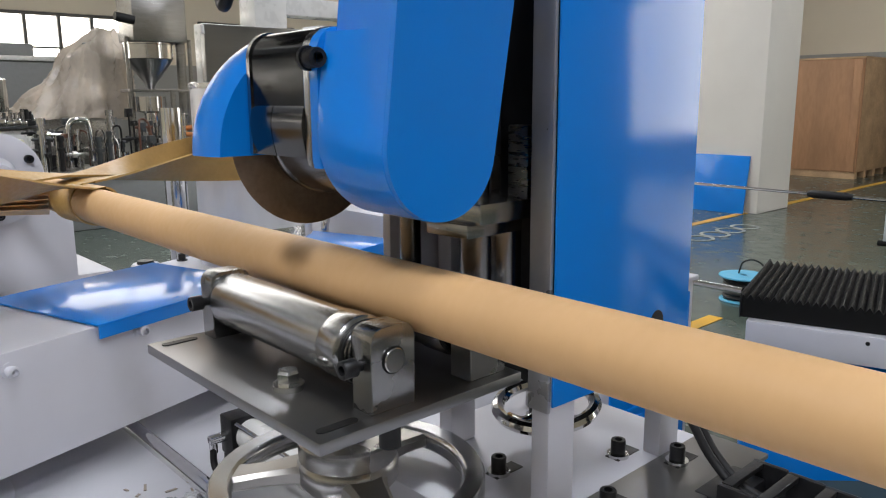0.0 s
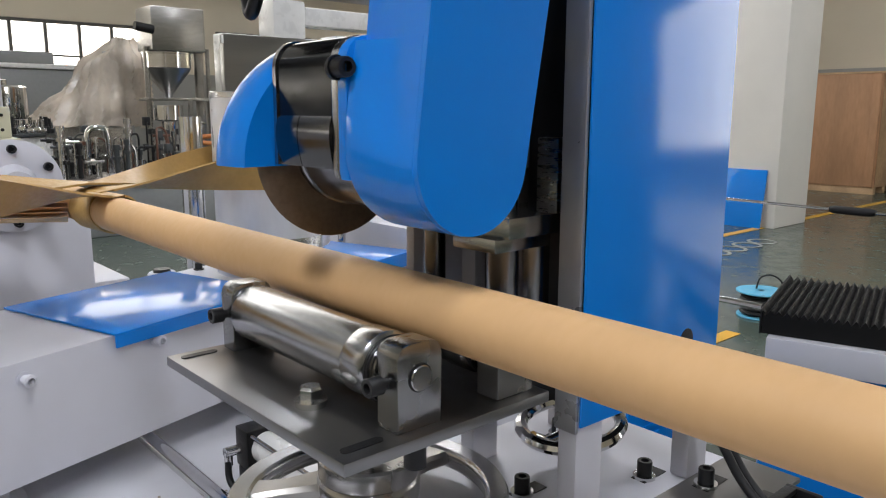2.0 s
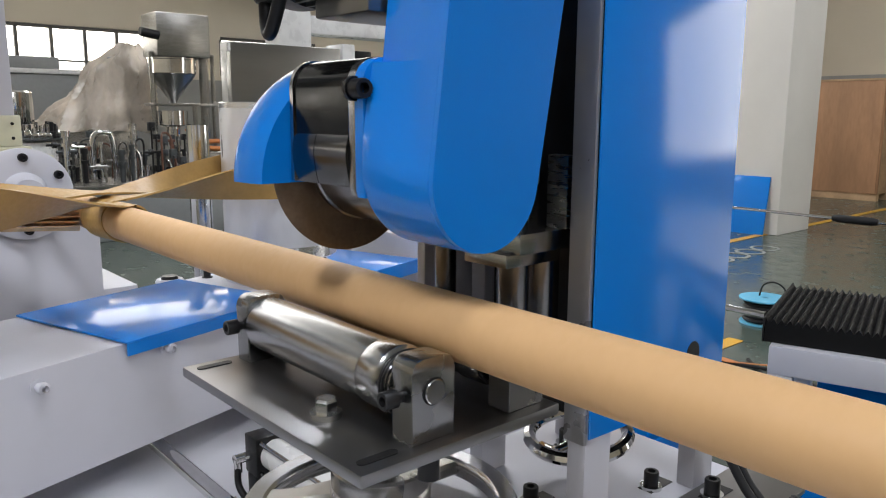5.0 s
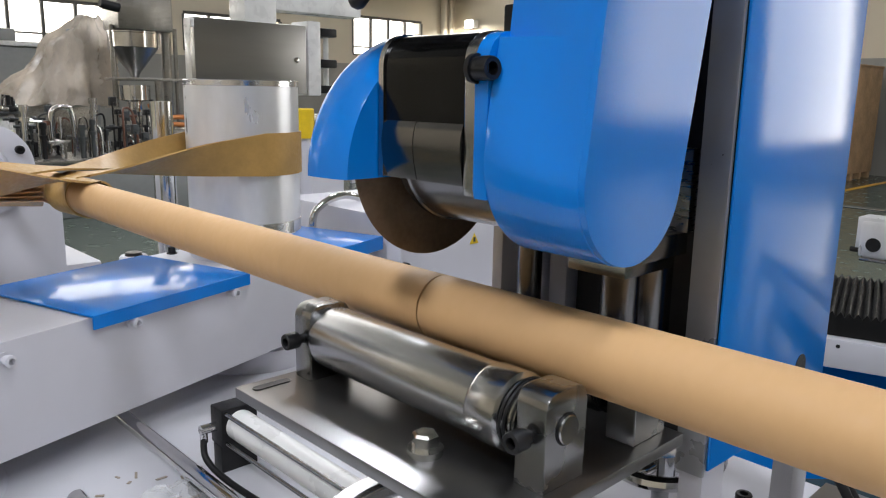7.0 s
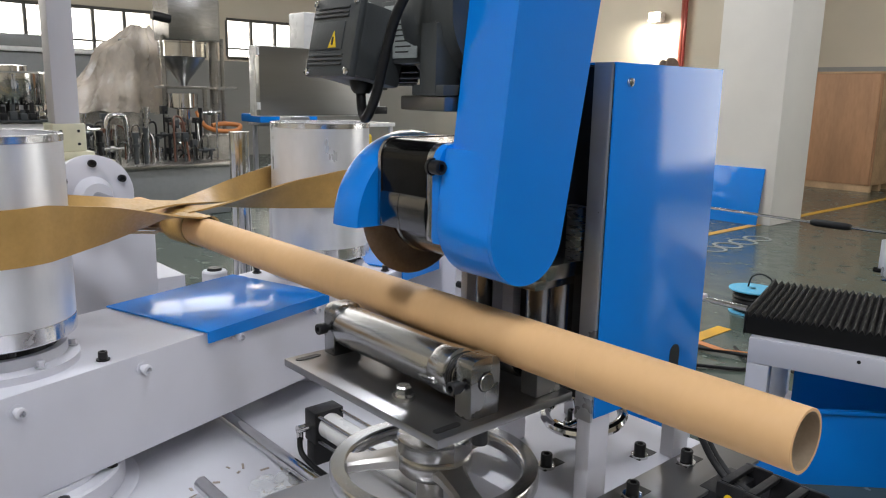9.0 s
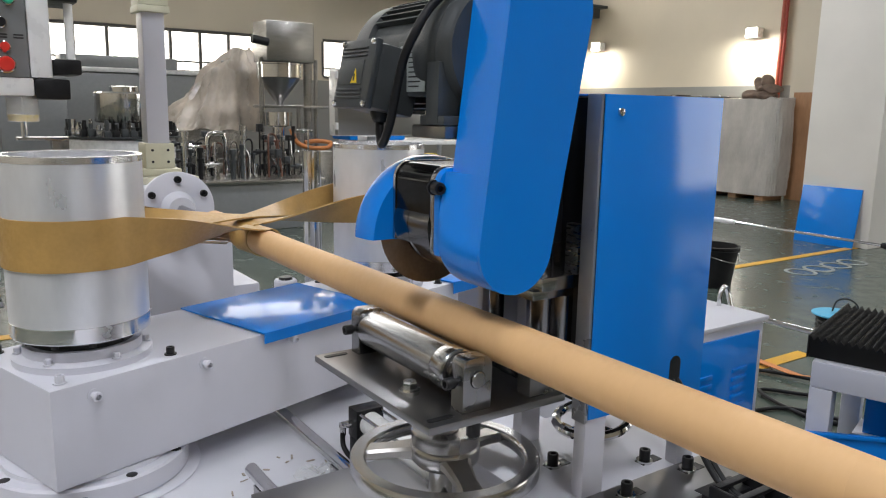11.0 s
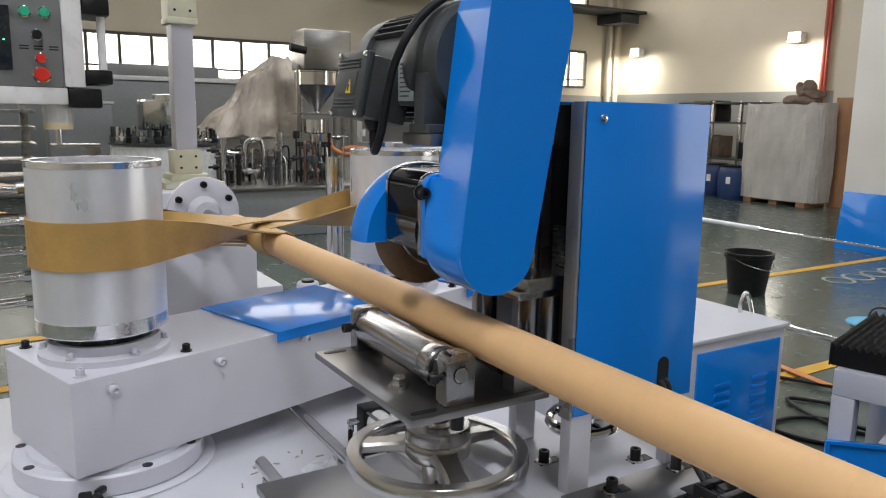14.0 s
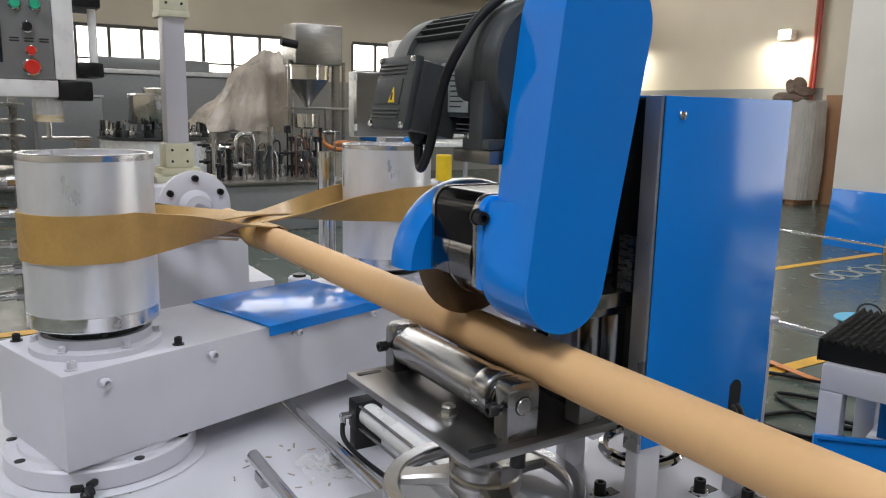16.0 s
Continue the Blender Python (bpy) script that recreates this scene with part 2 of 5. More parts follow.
WZ0, WZ1 = 1.84, 2.52
bm = B()
abox(bm, -14.3, -14.0, -9, 13.0, 0, WZ0)
abox(bm, -14.3, -14.0, -9, 9.9, WZ1 + 0.05, 3.7)
abox(bm, -14.3, -14.0, 9.9, 11.9, 2.81, 3.7)
abox(bm, -14.3, -14.0, 9.9, 11.9, WZ0, 1.96)
abox(bm, -14.3, -14.0, 11.9, 13.0, WZ1 + 0.05, 3.7)
abox(bm, -14.3, -14.0, -9, 13.0, 6.7, 7)
abox(bm, -14.3, -14.0, 11.9, 13.0, 3.7, 6.7)
abox(bm, -14.3, -14.0, -9, -8.5, 3.7, 6.7)
abox(bm, -14.3, -14.0, 4.72, 6.05, WZ0, WZ1 + 0.05)
abox(bm, -14.3, -14.0, 8.1, 9.9, WZ0, WZ1 + 0.05)
abox(bm, -14.3, -14.0, 11.9, 13.0, WZ0, WZ1 + 0.05)
wall_west = solid("wall_west", bm, WALL, "cream painted hall wall with a band of windows", "wall", kind="structure")
solid("backdrop_north", abox(B(), 0.0, 10.5, 13.6, 13.65, 0.1, 5.2), DAY, "bright daylight outside the windows", "daylight", kind="structure")
solid("backdrop", abox(B(), -14.75, -14.7, -9.5, 13.5, 0.5, 7.1), DAY, "bright daylight outside the windows", "daylight", kind="structure")


def window(y0, y1, panes, z0=WZ0, z1=WZ1):
    w = tagged(mesh_object("window", abox(abox(B(), -14.06, -14.0, y0, y1, z0 - 0.03, z0 + 0.03), -14.06, -14.0, y0, y1, z1, z1 + 0.06), FRAME), "dark metal window band with bright panes", "window", kind="structure")
    for i in range(panes + 1):
        y = y0 + (y1 - y0) * i / panes
        part("mullion", abox(B(), -14.05, -13.99, y - 0.025, y + 0.025, z0 + 0.03, z1), FRAME, w)
    part("transom", abox(B(), -14.045, -14.0, y0, y1, z0 + 0.16, z0 + 0.19), FRAME, w)


window(-1.5, 4.7, 12)
window(6.05, 8.1, 4)
window(9.9, 11.9, 4, 1.97, 2.76)
high = tagged(mesh_object("window_high", abox(B(), -14.06, -14.0, -8.5, 11.9, 3.7, 3.76), FRAME), "high window band with dark mullions", "window", kind="structure")
for k in range(12):
    part("mullion", abox(B(), -14.05, -13.99, -8.5 + 1.849 * k, -8.44 + 1.849 * k, 3.76, 6.7), FRAME, high)
side_window = tagged(mesh_object("window_north", abox(B(), 1.0, 8.3, 13.0, 13.06, 0.7, 0.76), FRAME), "wide hall window with dark mullions", "window", kind="structure")
for k in range(6):
    part("mullion", abox(B(), 1.0 + 1.448 * k, 1.06 + 1.448 * k, 13.0, 13.06, 0.76, 4.6), FRAME, side_window)


def wall_lamp(x, z):
    lamp = thing("wall_lamp", "small square floodlight glowing on the cream wall", "wall lamp", group="wall floodlights")
    part("housing", abox(B(), x - 0.125, x + 0.125, 12.78, 12.97, z - 0.09, z + 0.10, 0.02), PVC, lamp)
    part("lens", abox(B(), x - 0.12, x + 0.12, 12.75, 12.782, z - 0.085, z + 0.095, 0.02), LAMPGLOW, lamp, "glowing lens")
    spot = bpy.data.lights.new("flood_light", "AREA")
    spot.shape, spot.size, spot.energy, spot.color = "DISK", 0.25, 70, (1.0, 0.96, 0.85)
    new("flood_light", spot).matrix_world = look((x, 12.7, z - 0.05), (x, 12.9, z - 1.2))


wall_lamp(-13.3, 2.78)
wall_lamp(-9.17, 2.82)

bm = B()
abox(bm, -14.0, -13.2, 12.2, 12.75, 3.42, 3.62)
abox(bm, -14.0, -13.1, 6.0, 12.9, 3.64, 3.70)
solid("duct_tray", bm, DARKGREY, "dark steel tray high on the wall", "cable tray", kind="structure")
solid("downpipe", acyl(acyl(B(), (-13.9, 12.52, 0), (-13.9, 12.52, 7), 0.07), (-13.92, 12.78, 0), (-13.92, 12.78, 7), 0.05), WALL, "painted pipes in the hall corner", "pipe", kind="structure")
solid("red_pipe", acyl(acyl(B(), (-8.62, 12.93, 1.2), (-8.62, 12.93, 6.9), 0.05), (-8.62, 12.93, 1.75), (-8.62, 12.8, 1.75), 0.07), mat("red_pipe_paint", (0.35, 0.06, 0.03), 0.5), "red painted sprinkler pipe on the wall", "pipe", kind="structure")
solid("wall_return", abox(B(), -7.54, -6.9, 11.6, 13.0, 0, 7), WALL, "cream wall pier beside the red pipe", "pier", kind="structure")
solid("fire_pipe", acyl(B(), (-8.55, 12.9, 1.72), (-8.55, 12.9, 6.9), 0.028, seg=16), mat("red_pipe_paint", (0.30, 0.035, 0.025), 0.45), "thin red pipe running up the hall wall", "pipe", kind="structure")
solid("pillar", abox(B(), -4.42, -3.69, 6.95, 7.66, 0, 7, 0.015), PILLAR, "square white painted concrete pillar", "pillar", kind="structure")

lines = B()
abox(lines, -3.86, -3.78, -8, 12.5, 0.0015, 0.004)
abox(lines, -2.21, -2.13, 2.3, 3.3, 0.0015, 0.004)
abox(lines, -4.69, -4.60, -8, -0.2, 0.0015, 0.004)
solid("floor_line", lines, LINE, "worn yellow floor marking lines", "floor marking", kind="structure")
logo = B()
for ly in (5.35, 5.62, 5.89, 6.16):
    lathe(logo, [(0.10, 0), (0.13, 0), (0.13, 0.002), (0.10, 0.002)], pose(-3.42, ly, 0.002), seg=24, closed=True)
solid("floor_sign", logo, mat("faded_floor_paint", (0.30, 0.31, 0.29), 0.5, var=0.3, scale=8), "faded grey painted mark on the floor", "floor marking", kind="structure")

# ---- the winding machine ----
BED = mat("bed_paint", (0.57, 0.57, 0.61), 0.38, var=0.07, scale=5, spots=0.45, dirt=(0.33, 0.31, 0.29), bump=0.06)
bed = thing("machine_bed", "grey-white painted steel bed of the tube machine", "machine bed")
part("bed_top", abox(B(), -1.95, 1.3, -0.80, 0.52, 0.56, 0.595, 0.004), BED, bed)
part("bed_body", abox(B(), -1.80, 1.2, -0.70, 0.45, 0.06, 0.56, 0.01), BED, bed)
for fx in (-1.7, -0.3, 1.1):
    for fy in (-0.62, 0.38):
        part("foot", acyl(B(), (fx, fy, 0), (fx, fy, 0.06), 0.05), BLACK, bed)
for ry, rx0 in ((0.005, -1.75), (-0.145, -1.262)):
    part("guide_rod", acyl(B(), (rx0, ry, 0.622), (1.2, ry, 0.622), 0.0125, seg=24), CHROME, bed, "polished steel guide rod")
for cx in (-1.2, -0.75, -0.2, 0.4, 1.0):
    for ry in (0.005, -0.145):
        part("rod_support", abox(B(), cx - 0.02, cx + 0.02, ry - 0.012, ry + 0.012, 0.595, 0.613), STEEL, bed)

# beam that carries the two drums, turned about the tube
BD = Vector((-0.3007, 0.9537, 0))
BN = Vector((0.9537, 0.3007, 0))
BO = Vector((-1.298, -0.459, 0))
BM = Matrix(((BD.x, -BN.x, 0, BO.x), (BD.y, -BN.y, 0, BO.y), (0, 0, 1, 0), (0, 0, 0, 1)))


def bpt(u, v, z):
    return BM @ Vector((u, v, z))


beam = thing("winding_beam", "grey-white steel beam with blue cover plates under the drums", "machine beam")
part("beam_body", abox(B(), 0, 1.08, 0, 0.29, 0.648, 0.822, 0.003, BM), WHITE, beam)
part("cover_plate", abox(abox(B(), 0.42, 0.76, -0.012, 0.285, 0.8235, 0.8275, 0.0012, BM), 0.42, 0.76, -0.012, -0.009, 0.805, 0.8235, 0, BM), BLUE, beam, "glossy blue sheet cover")
part("cover_plate", abox(abox(B(), 1.045, 1.22, -0.012, 0.285, 0.8235, 0.8275, 0.0012, BM), 1.045, 1.22, -0.012, -0.009, 0.795, 0.8235, 0, BM), BLUE, beam, "glossy blue sheet cover")
for u in (0.07, 0.285, 0.497, 0.72):
    n = lathe(lathe(B(), [(0, 0), (0.0062, 0), (0.0062, 0.010), (0.0085, 0.010), (0.0085, 0.017), (0.005, 0.0185), (0.004, 0.012), (0, 0.012)], Matrix.Translation(bpt(u, 0, 0.797)) @ BN.to_track_quat("Z", "Y").to_matrix().to_4x4(), seg=14), [(0, 0), (0.011, 0), (0.011, 0.002), (0, 0.002)], Matrix.Translation(bpt(u, 0, 0.797)) @ BN.to_track_quat("Z", "Y").to_matrix().to_4x4(), seg=14)
    part("grease_nipple", n, WHITE, beam)
for u in (0.13, 0.92):
    ring = Matrix.Translation(bpt(u, 0.145, 0))
    part("bearing_ring", lathe(B(), [(0.06, 0.822), (0.118, 0.822), (0.118, 0.834), (0.100, 0.838), (0.100, 0.855), (0.06, 0.855)], ring, seg=48), WHITE, beam)
    for k in range(6):
        a = radians(60 * k + 20)
        c = Vector((math.cos(a), math.sin(a), 0)) * 0.107
        part("ring_bolt", hexhead(B(), ring @ (c + Vector((0, 0, 0.8365))), (0, 0, 1), 0.0065, 0.011), WHITE, beam)
    for sx, sy in ((-0.13, -0.13), (0.13, -0.13), (-0.13, 0.13), (0.13, 0.13)):
        q = bpt(u + sx * 0.78, 0.145 + sy * 0.92, 0.8225)
        part("cap_screw", capscrew(acyl(B(), q, q + Vector((0, 0, 0.002)), 0.011), q + Vector((0, 0, 0.002)), (0, 0, 1), 0.0075, 0.0125), WHITE if sx < 0 and sy < 0 else BLACK, beam)
part("clamp_disc", lathe(B(), [(0, 0.5995), (0.171, 0.5995), (0.174, 0.603), (0.174, 0.636), (0.170, 0.640), (0.15, 0.640), (0.148, 0.6475), (0, 0.6475)], Matrix.Translation(bpt(0.13, 0.145, 0)), seg=72), WHITE, beam)
part("foot_ring", lathe(B(), [(0, 0.5945), (0.192, 0.5945), (0.196, 0.597), (0.192, 0.5995), (0, 0.5995)], Matrix.Translation(bpt(0.13, 0.145, 0)), seg=72), WHITE, beam)
for k in range(9):
    a = radians(40 * k + 14)
    q = bpt(0.13, 0.145, 0.6395) + Vector((math.cos(a), math.sin(a), 0)) * 0.162
    part("bolt_pocket", acyl(B(), q, q + Vector((0, 0, 0.0012)), 0.0095, seg=20), BLACK, beam)
knob = bpt(0.13, 0.145, 0.5996) + Vector((0.192, -0.055, 0))
kb = lathe(B(), [(0, 0), (0.011, 0), (0.011, 0.012), (0.007, 0.016), (0.007, 0.020), (0, 0.020)], Matrix.Translation(knob), seg=20)
for k in range(3):
    abox(kb, 0.004, 0.026, -0.006, 0.006, 0.016, 0.028, 0.004, Matrix.Translation(knob) @ Matrix.Rotation(radians(120 * k + 15), 4, "Z"))
part("star_knob", kb, BLACK, beam, "black three-lobed clamping knob")
part("clamp_disc", lathe(B(), [(0, 0.594), (0.152, 0.594), (0.155, 0.640), (0, 0.6475)], Matrix.Translation(bpt(0.92, 0.145, 0)), seg=48), WHITE, beam)


def drum(u, label):
    c = bpt(u, 0.145, 0)
    d = thing("belt_drum", label, "drum", at=(c.x, c.y, 0.855), group="belt drums")
    part("shell", lathe(B(), [(0.0, 0.07), (0.103, 0.07), (0.106, 0.322), (0.1165, 0.322), (0.1165, 0.026), (0.0, 0.026)], seg=72), ALU, d, "dull turned aluminium shell")
    part("top_rim", lathe(B(), [(0.1055, 0.3215), (0.1055, 0.334), (0.1162, 0.334), (0.1174, 0.3328), (0.1174, 0.3225), (0.1160, 0.3215)], seg=72), ALU_RIM, d, "bright machined rim")
    part("bottom_rim", lathe(B(), [(0.1160, 0.046), (0.1171, 0.045), (0.1171, 0.020), (0.1155, 0.018), (0.09, 0.018)], seg=72), ALU_RIM, d, "bright machined rim")
    part("hub", lathe(B(), [(0.0, 0.0), (0.088, 0.0), (0.088, 0.008), (0.074, 0.010), (0.074, 0.02), (0.0, 0.02)], seg=40), BLACK, d)
    for k in range(10):
        a = radians(36 * k)
        part("hub_bolt", capscrew(B(), (0.096 * math.cos(a), 0.096 * math.sin(a), 0.0182), (0, 0, -1), 0.006, 0.012), BLACK, d)
    return d


drum(0.13, "aluminium belt drum with a brown belt round it")
drum(0.92, "aluminium belt drum behind the paper tube")

# ---- belt: a flat ribbon between the drums and the tube ----
TZ, TR = 0.987, 0.0284
D1, D2 = bpt(0.13, 0.145, 0), bpt(0.92, 0.145, 0)
BW = 0.043


def ribbon(bm, rows, th=0.0035):
    """rows: centre, half-width vector, face normal."""
    rings = []
    for c, w, n in rows:
        rings.append([bm.verts.new(c + s * w + t * n * th / 2) for s, t in ((-1, -1), (1, -1), (1, 1), (-1, 1))])
    for p, q in zip(rings, rings[1:]):
        for j in range(4):
            bm.faces.new((p[j], p[(j + 1) % 4], q[(j + 1) % 4], q[j]))
    bm.faces.new(rings[0][::-1]), bm.faces.new(rings[-1])
    return bm


BELT_R, BELT_Z = 0.1195, 1.042


def tangent(c, p, side):
    """The angle at which a line from p touches the drum at c, on the front (+1) or the back (-1)."""
    d = Vector((p.x - c.x, p.y - c.y))
    a, h = math.atan2(d.y, d.x), math.acos(BELT_R / d.length)
    return max((a + h, a - h), key=lambda q: side * (math.cos(q) * BN.x + math.sin(q) * BN.y))


def on_drum(c, a):
    return c + Vector((math.cos(a) * BELT_R, math.sin(a) * BELT_R, BELT_Z))


def leg(a, b, wa, wb, steps, skip=0):
    """A strand that twists from one width direction to the other."""
    got = []
    for i in range(skip, steps + 1):
        t = i / steps
        q = min(1.0, max(0.0, (t - 0.3) / 0.7)) if wa.z > 0.5 else min(1.0, t / 0.7)
        s = q * q * (3 - 2 * q)
        u = 0.25 * s + 0.75 * t
        c = a.lerp(b, t)
        c.z = a.z + (b.z - a.z) * u
        w = (wa * (1 - u) + wb * u) * BW
        got.append((c, w, (b - a).cross(w).normalized()))
    return got


def drum_rows(c, a0, a1):
    got = []
    for i in range(41):
        a = a0 + (a1 - a0) * i / 40
        n = Vector((math.cos(a), math.sin(a), 0))
        got.append((on_drum(c, a), Vector((0, 0, BW)), n))
    return got


UP = Vector((0, 0, 1))
FLAT = Vector((1, 0.10, 0)).normalized()
FLAT_BACK = Vector((0.93, -0.35, 0.05)).normalized()
over_in = Vector((-1.565, -0.014, TZ + TR + 0.003))
over_out = Vector((-1.635, 0.012, TZ + TR + 0.006))
over_back = Vector((-1.672, 0.0, TZ + TR + 0.013))
f1, f2 = tangent(D1, over_in, 1), tangent(D2, over_out, 1)
r1, r2 = tangent(D1, over_back, -1), tangent(D2, over_back, -1)
front = leg(on_drum(D1, f1), over_in, UP, FLAT, 22)
for i in range(1, 28):
    a = 2 * math.pi * i / 28
    rad = TR + 0.0032 + 0.0015 * i / 28
    front.append((Vector((-1.565 - 0.07 * i / 28, rad * math.sin(a), TZ + rad * math.cos(a))), FLAT * BW * 0.95, Vector((0, math.sin(a), math.cos(a)))))
front += leg(over_out, on_drum(D2, f2), FLAT, UP, 22)
back = leg(on_drum(D1, r1), over_back, UP, -FLAT_BACK, 18) + leg(over_back, on_drum(D2, r2), -FLAT_BACK, UP, 18, 1)
if r1 > f1:
    r1 -= 2 * math.pi
if r2 < f2:
    r2 += 2 * math.pi
belt = thing("drive_belt", "twisted brown flat belt round the tube and both drums", "belt")
part("front_strand", ribbon(B(), front), BELT, belt)
part("return_strand", ribbon(B(), back), BELT, belt)
part("near_loop", ribbon(B(), drum_rows(D1, f1, r1)), BELT, belt)
part("far_loop", ribbon(B(), drum_rows(D2, f2, r2)), BELT, belt)

# ---- mandrel holder ----
holder = thing("mandrel_holder", "grey-white pedestal with a bolted round flange", "pedestal")
part("body", abox(B(), -2.62, -2.235, -0.15, 0.165, 0.25, 0.925, 0.012), WHITE, holder)
part("head", abox(B(), -2.60, -2.235, -0.13, 0.072, 0.9255, 1.045, 0.02), WHITE, holder)
part("foot_step", abox(B(), -2.62, -2.30, 0.1655, 0.27, 0.25, 0.717, 0.008), WHITE, holder)
part("base", abox(B(), -2.75, -2.1, -0.25, 0.33, 0.0, 0.25, 0.01), WHITE, holder)
part("flange", lathe(B(), [(0, 0), (0.102, 0), (0.105, 0.003), (0.105, 0.018), (0.10, 0.021), (0.05, 0.021), (0.036, 0.06), (0, 0.06)], Matrix.Translation((-2.235, 0, TZ - 0.005)) @ Matrix.Rotation(radians(90), 4, "Y"), seg=56), WHITE, holder)
for k in range(6):
    a = radians(60 * k + 30)
    part("flange_bolt", capscrew(B(), (-2.214, 0.084 * math.sin(a - radians(30)), TZ - 0.005 + 0.084 * math.cos(a - radians(30))), (1, 0, 0), 0.010, 0.013), BLACK, holder)
part("mandrel", acyl(acyl(B(), (-2.2, 0, TZ - 0.004), (-1.80, 0, TZ - 0.004), 0.013), (-1.84, 0, TZ), (-1.3, 0, TZ), 0.0235), STEEL, holder, "polished steel mandrel")
wrapbm = lathe(B(), [(0.0288, 0), (0.0306, 0.22), (0.0289, 0.32), (0.0286, 0.32), (0.0286, 0.0)], Matrix.Translation((-1.89, 0, TZ)) @ Matrix.Rotation(radians(90), 4, "Y"), seg=40, closed=True)
solid("paper_winding", wrapbm, KRAFT, "brown paper plies wound on the mandrel", "paper")

# ---- the tube: rigid lengths that come off the mandrel one after another ----
SPEED = 0.163
SEG = 0.22


def tube_length(x0, x1):
    prof = [(TR - 0.0028, x0), (TR - 0.0028, x1), (TR - 0.0001, x1), (TR, x1 - 0.0001), (TR, x0 + 0.0001), (TR - 0.0001, x0)]
    return lathe(B(), prof, Matrix.Translation((0, 0, TZ)) @ Matrix.Rotation(radians(90), 4, "Y"), seg=64, closed=True)


def inner_ply(x0, x1, owner):
    prof = [(TR - 0.0034, x0 + 0.0004), (TR - 0.0034, x1 - 0.0004), (TR - 0.0029, x1 - 0.0004), (TR - 0.0029, x0 + 0.0004)]
    part("inner_ply", lathe(B(), prof, Matrix.Translation((0, 0, TZ)) @ Matrix.Rotation(radians(90), 4, "Y"), seg=48, closed=True), KRAFT_IN, owner, "greyish inner paper ply")


cut_tube = thing("cut_tube", "brown kraft paper tube cut to length", "paper tube")
part("outer_ply", tube_length(0.0, 1.75), KRAFT, cut_tube)
inner_ply(0.0, 1.75, cut_tube)
tube = thing("paper_tube", "brown kraft paper tube being wound and pushed forward", "paper tube")
tube_lengths = [part("tube_length", tube_length(-SEG - 0.0, 0.0), KRAFT, tube) for i in range(12)]
for piece in tube_lengths:
    inner_ply(-SEG, 0.0, piece)


def cut_x(t):
    return -0.704 + SPEED * (t - 7.0)

# ---- the saw carriage ----
# lighter metal that puts the hood's lower reflection into the colour
SHEEN = mat("hood_sheen_metal", (0.15, 0.15, 0.155), 0.15, metal=1.0, var=0.08, scale=20, rvar=0.04)
DARKSTEEL = mat("dark_turned_steel", (0.21, 0.21, 0.215), 0.22, metal=1.0, var=0.05, scale=20, rvar=0.05)
GREYEDGE = mat("grey_steel_edge", (0.36, 0.36, 0.37), 0.35, metal=0.6, var=0.08, scale=20)
BRACKET = mat("ground_bracket_steel", (0.30, 0.30, 0.30), 0.27, metal=1.0, var=0.08, scale=14, rvar=0.06)
car = thing("saw_carriage", "saw carriage with blue column, roller rest and handwheels", "cutting carriage")
part("slide_plate", abox(B(), -1.10, -0.56, -0.205, 0.06, 0.648, 0.664, 0.002), PLATE, car, "dark oily steel slide plate")
for bx in (-1.02, -0.64):
    for by in (0.005, -0.145):
        part("bearing_block", abox(B(), bx - 0.03, bx + 0.03, by - 0.024, by + 0.024, 0.598, 0.648, 0.003), STEEL, car)
part("base_plate", abox(B(), -0.93, -0.62, 0.062, 0.40, 0.728, 0.750, 0.003), WHITE, car)
part("base_riser", abox(B(), -0.92, -0.63, 0.065, 0.39, 0.60, 0.728, 0.004), WHITE, car)
part("slotted_bar", abox(B(), -0.682, -0.60, 0.10, 0.40, 0.7515, 0.757, 0.001), PLATE, car)
for bx, by in ((-0.722, 0.284), (-0.787, 0.154), (-0.655, 0.170), (-0.660, 0.306), (-0.86, 0.30)):
    z0 = 0.7575 if bx > -0.67 else 0.7505
    b = part("foot_bolt", capscrew(B(), (bx, by, z0 + 0.004), (0, 0, 1), 0.0085, 0.016), BLACK, car)
    part("washer", lathe(B(), [(0.004, z0 - 0.0005), (0.0125, z0 - 0.0005), (0.0125, z0 + 0.0035), (0.004, z0 + 0.0035)], pose(bx, by, 0), seg=20), CHROME, b)
    part("slot", abox(B(), bx - 0.009, bx + 0.009, by - 0.012, by + 0.030, z0 - 0.0008, z0 + 0.0004, 0), BLACK, b)
for px, py in ((-0.6985, 0.1365), (-0.6985, 0.3345), (-0.88, 0.180), (-0.88, 0.3345)):
    part("post", abox(B(), px - 0.011, px + 0.011, py - 0.020, py + 0.020, 0.750, 0.90 if px > -0.8 else 1.06, 0.003), WHITE, car)
# blue column cover with a cable slot
slot_pts = [(0.118, 0.868), (0.353, 0.862), (0.353, 1.300), (0.118, 1.300)]
cov = B()
YZ = Matrix(((0, 0, 1, 0), (1, 0, 0, 0), (0, 1, 0, 0), (0, 0, 0, 1)))
prism(cov, slot_pts, Matrix.Translation((-0.6865, 0, 0)) @ YZ, 0.0025, 0.0008)
abox(cov, -0.90, -0.6866, 0.3505, 0.353, 0.87, 1.2985)
abox(cov, -0.90, -0.6866, 0.118, 0.3504, 1.2975, 1.2999)
column = part("column_cover", cov, BLUE, car, "glossy blue sheet column cover")
so = [(0.290 + 0.012 * math.cos(radians(a)), (0.918 if a < 180 else 0.868) + 0.012 * math.sin(radians(a))) for a in range(0, 360, 20)]
part("cable_slot", prism(B(), so, Matrix.Translation((-0.6842, 0, 0)) @ YZ, 0.0008), BLACK, column)
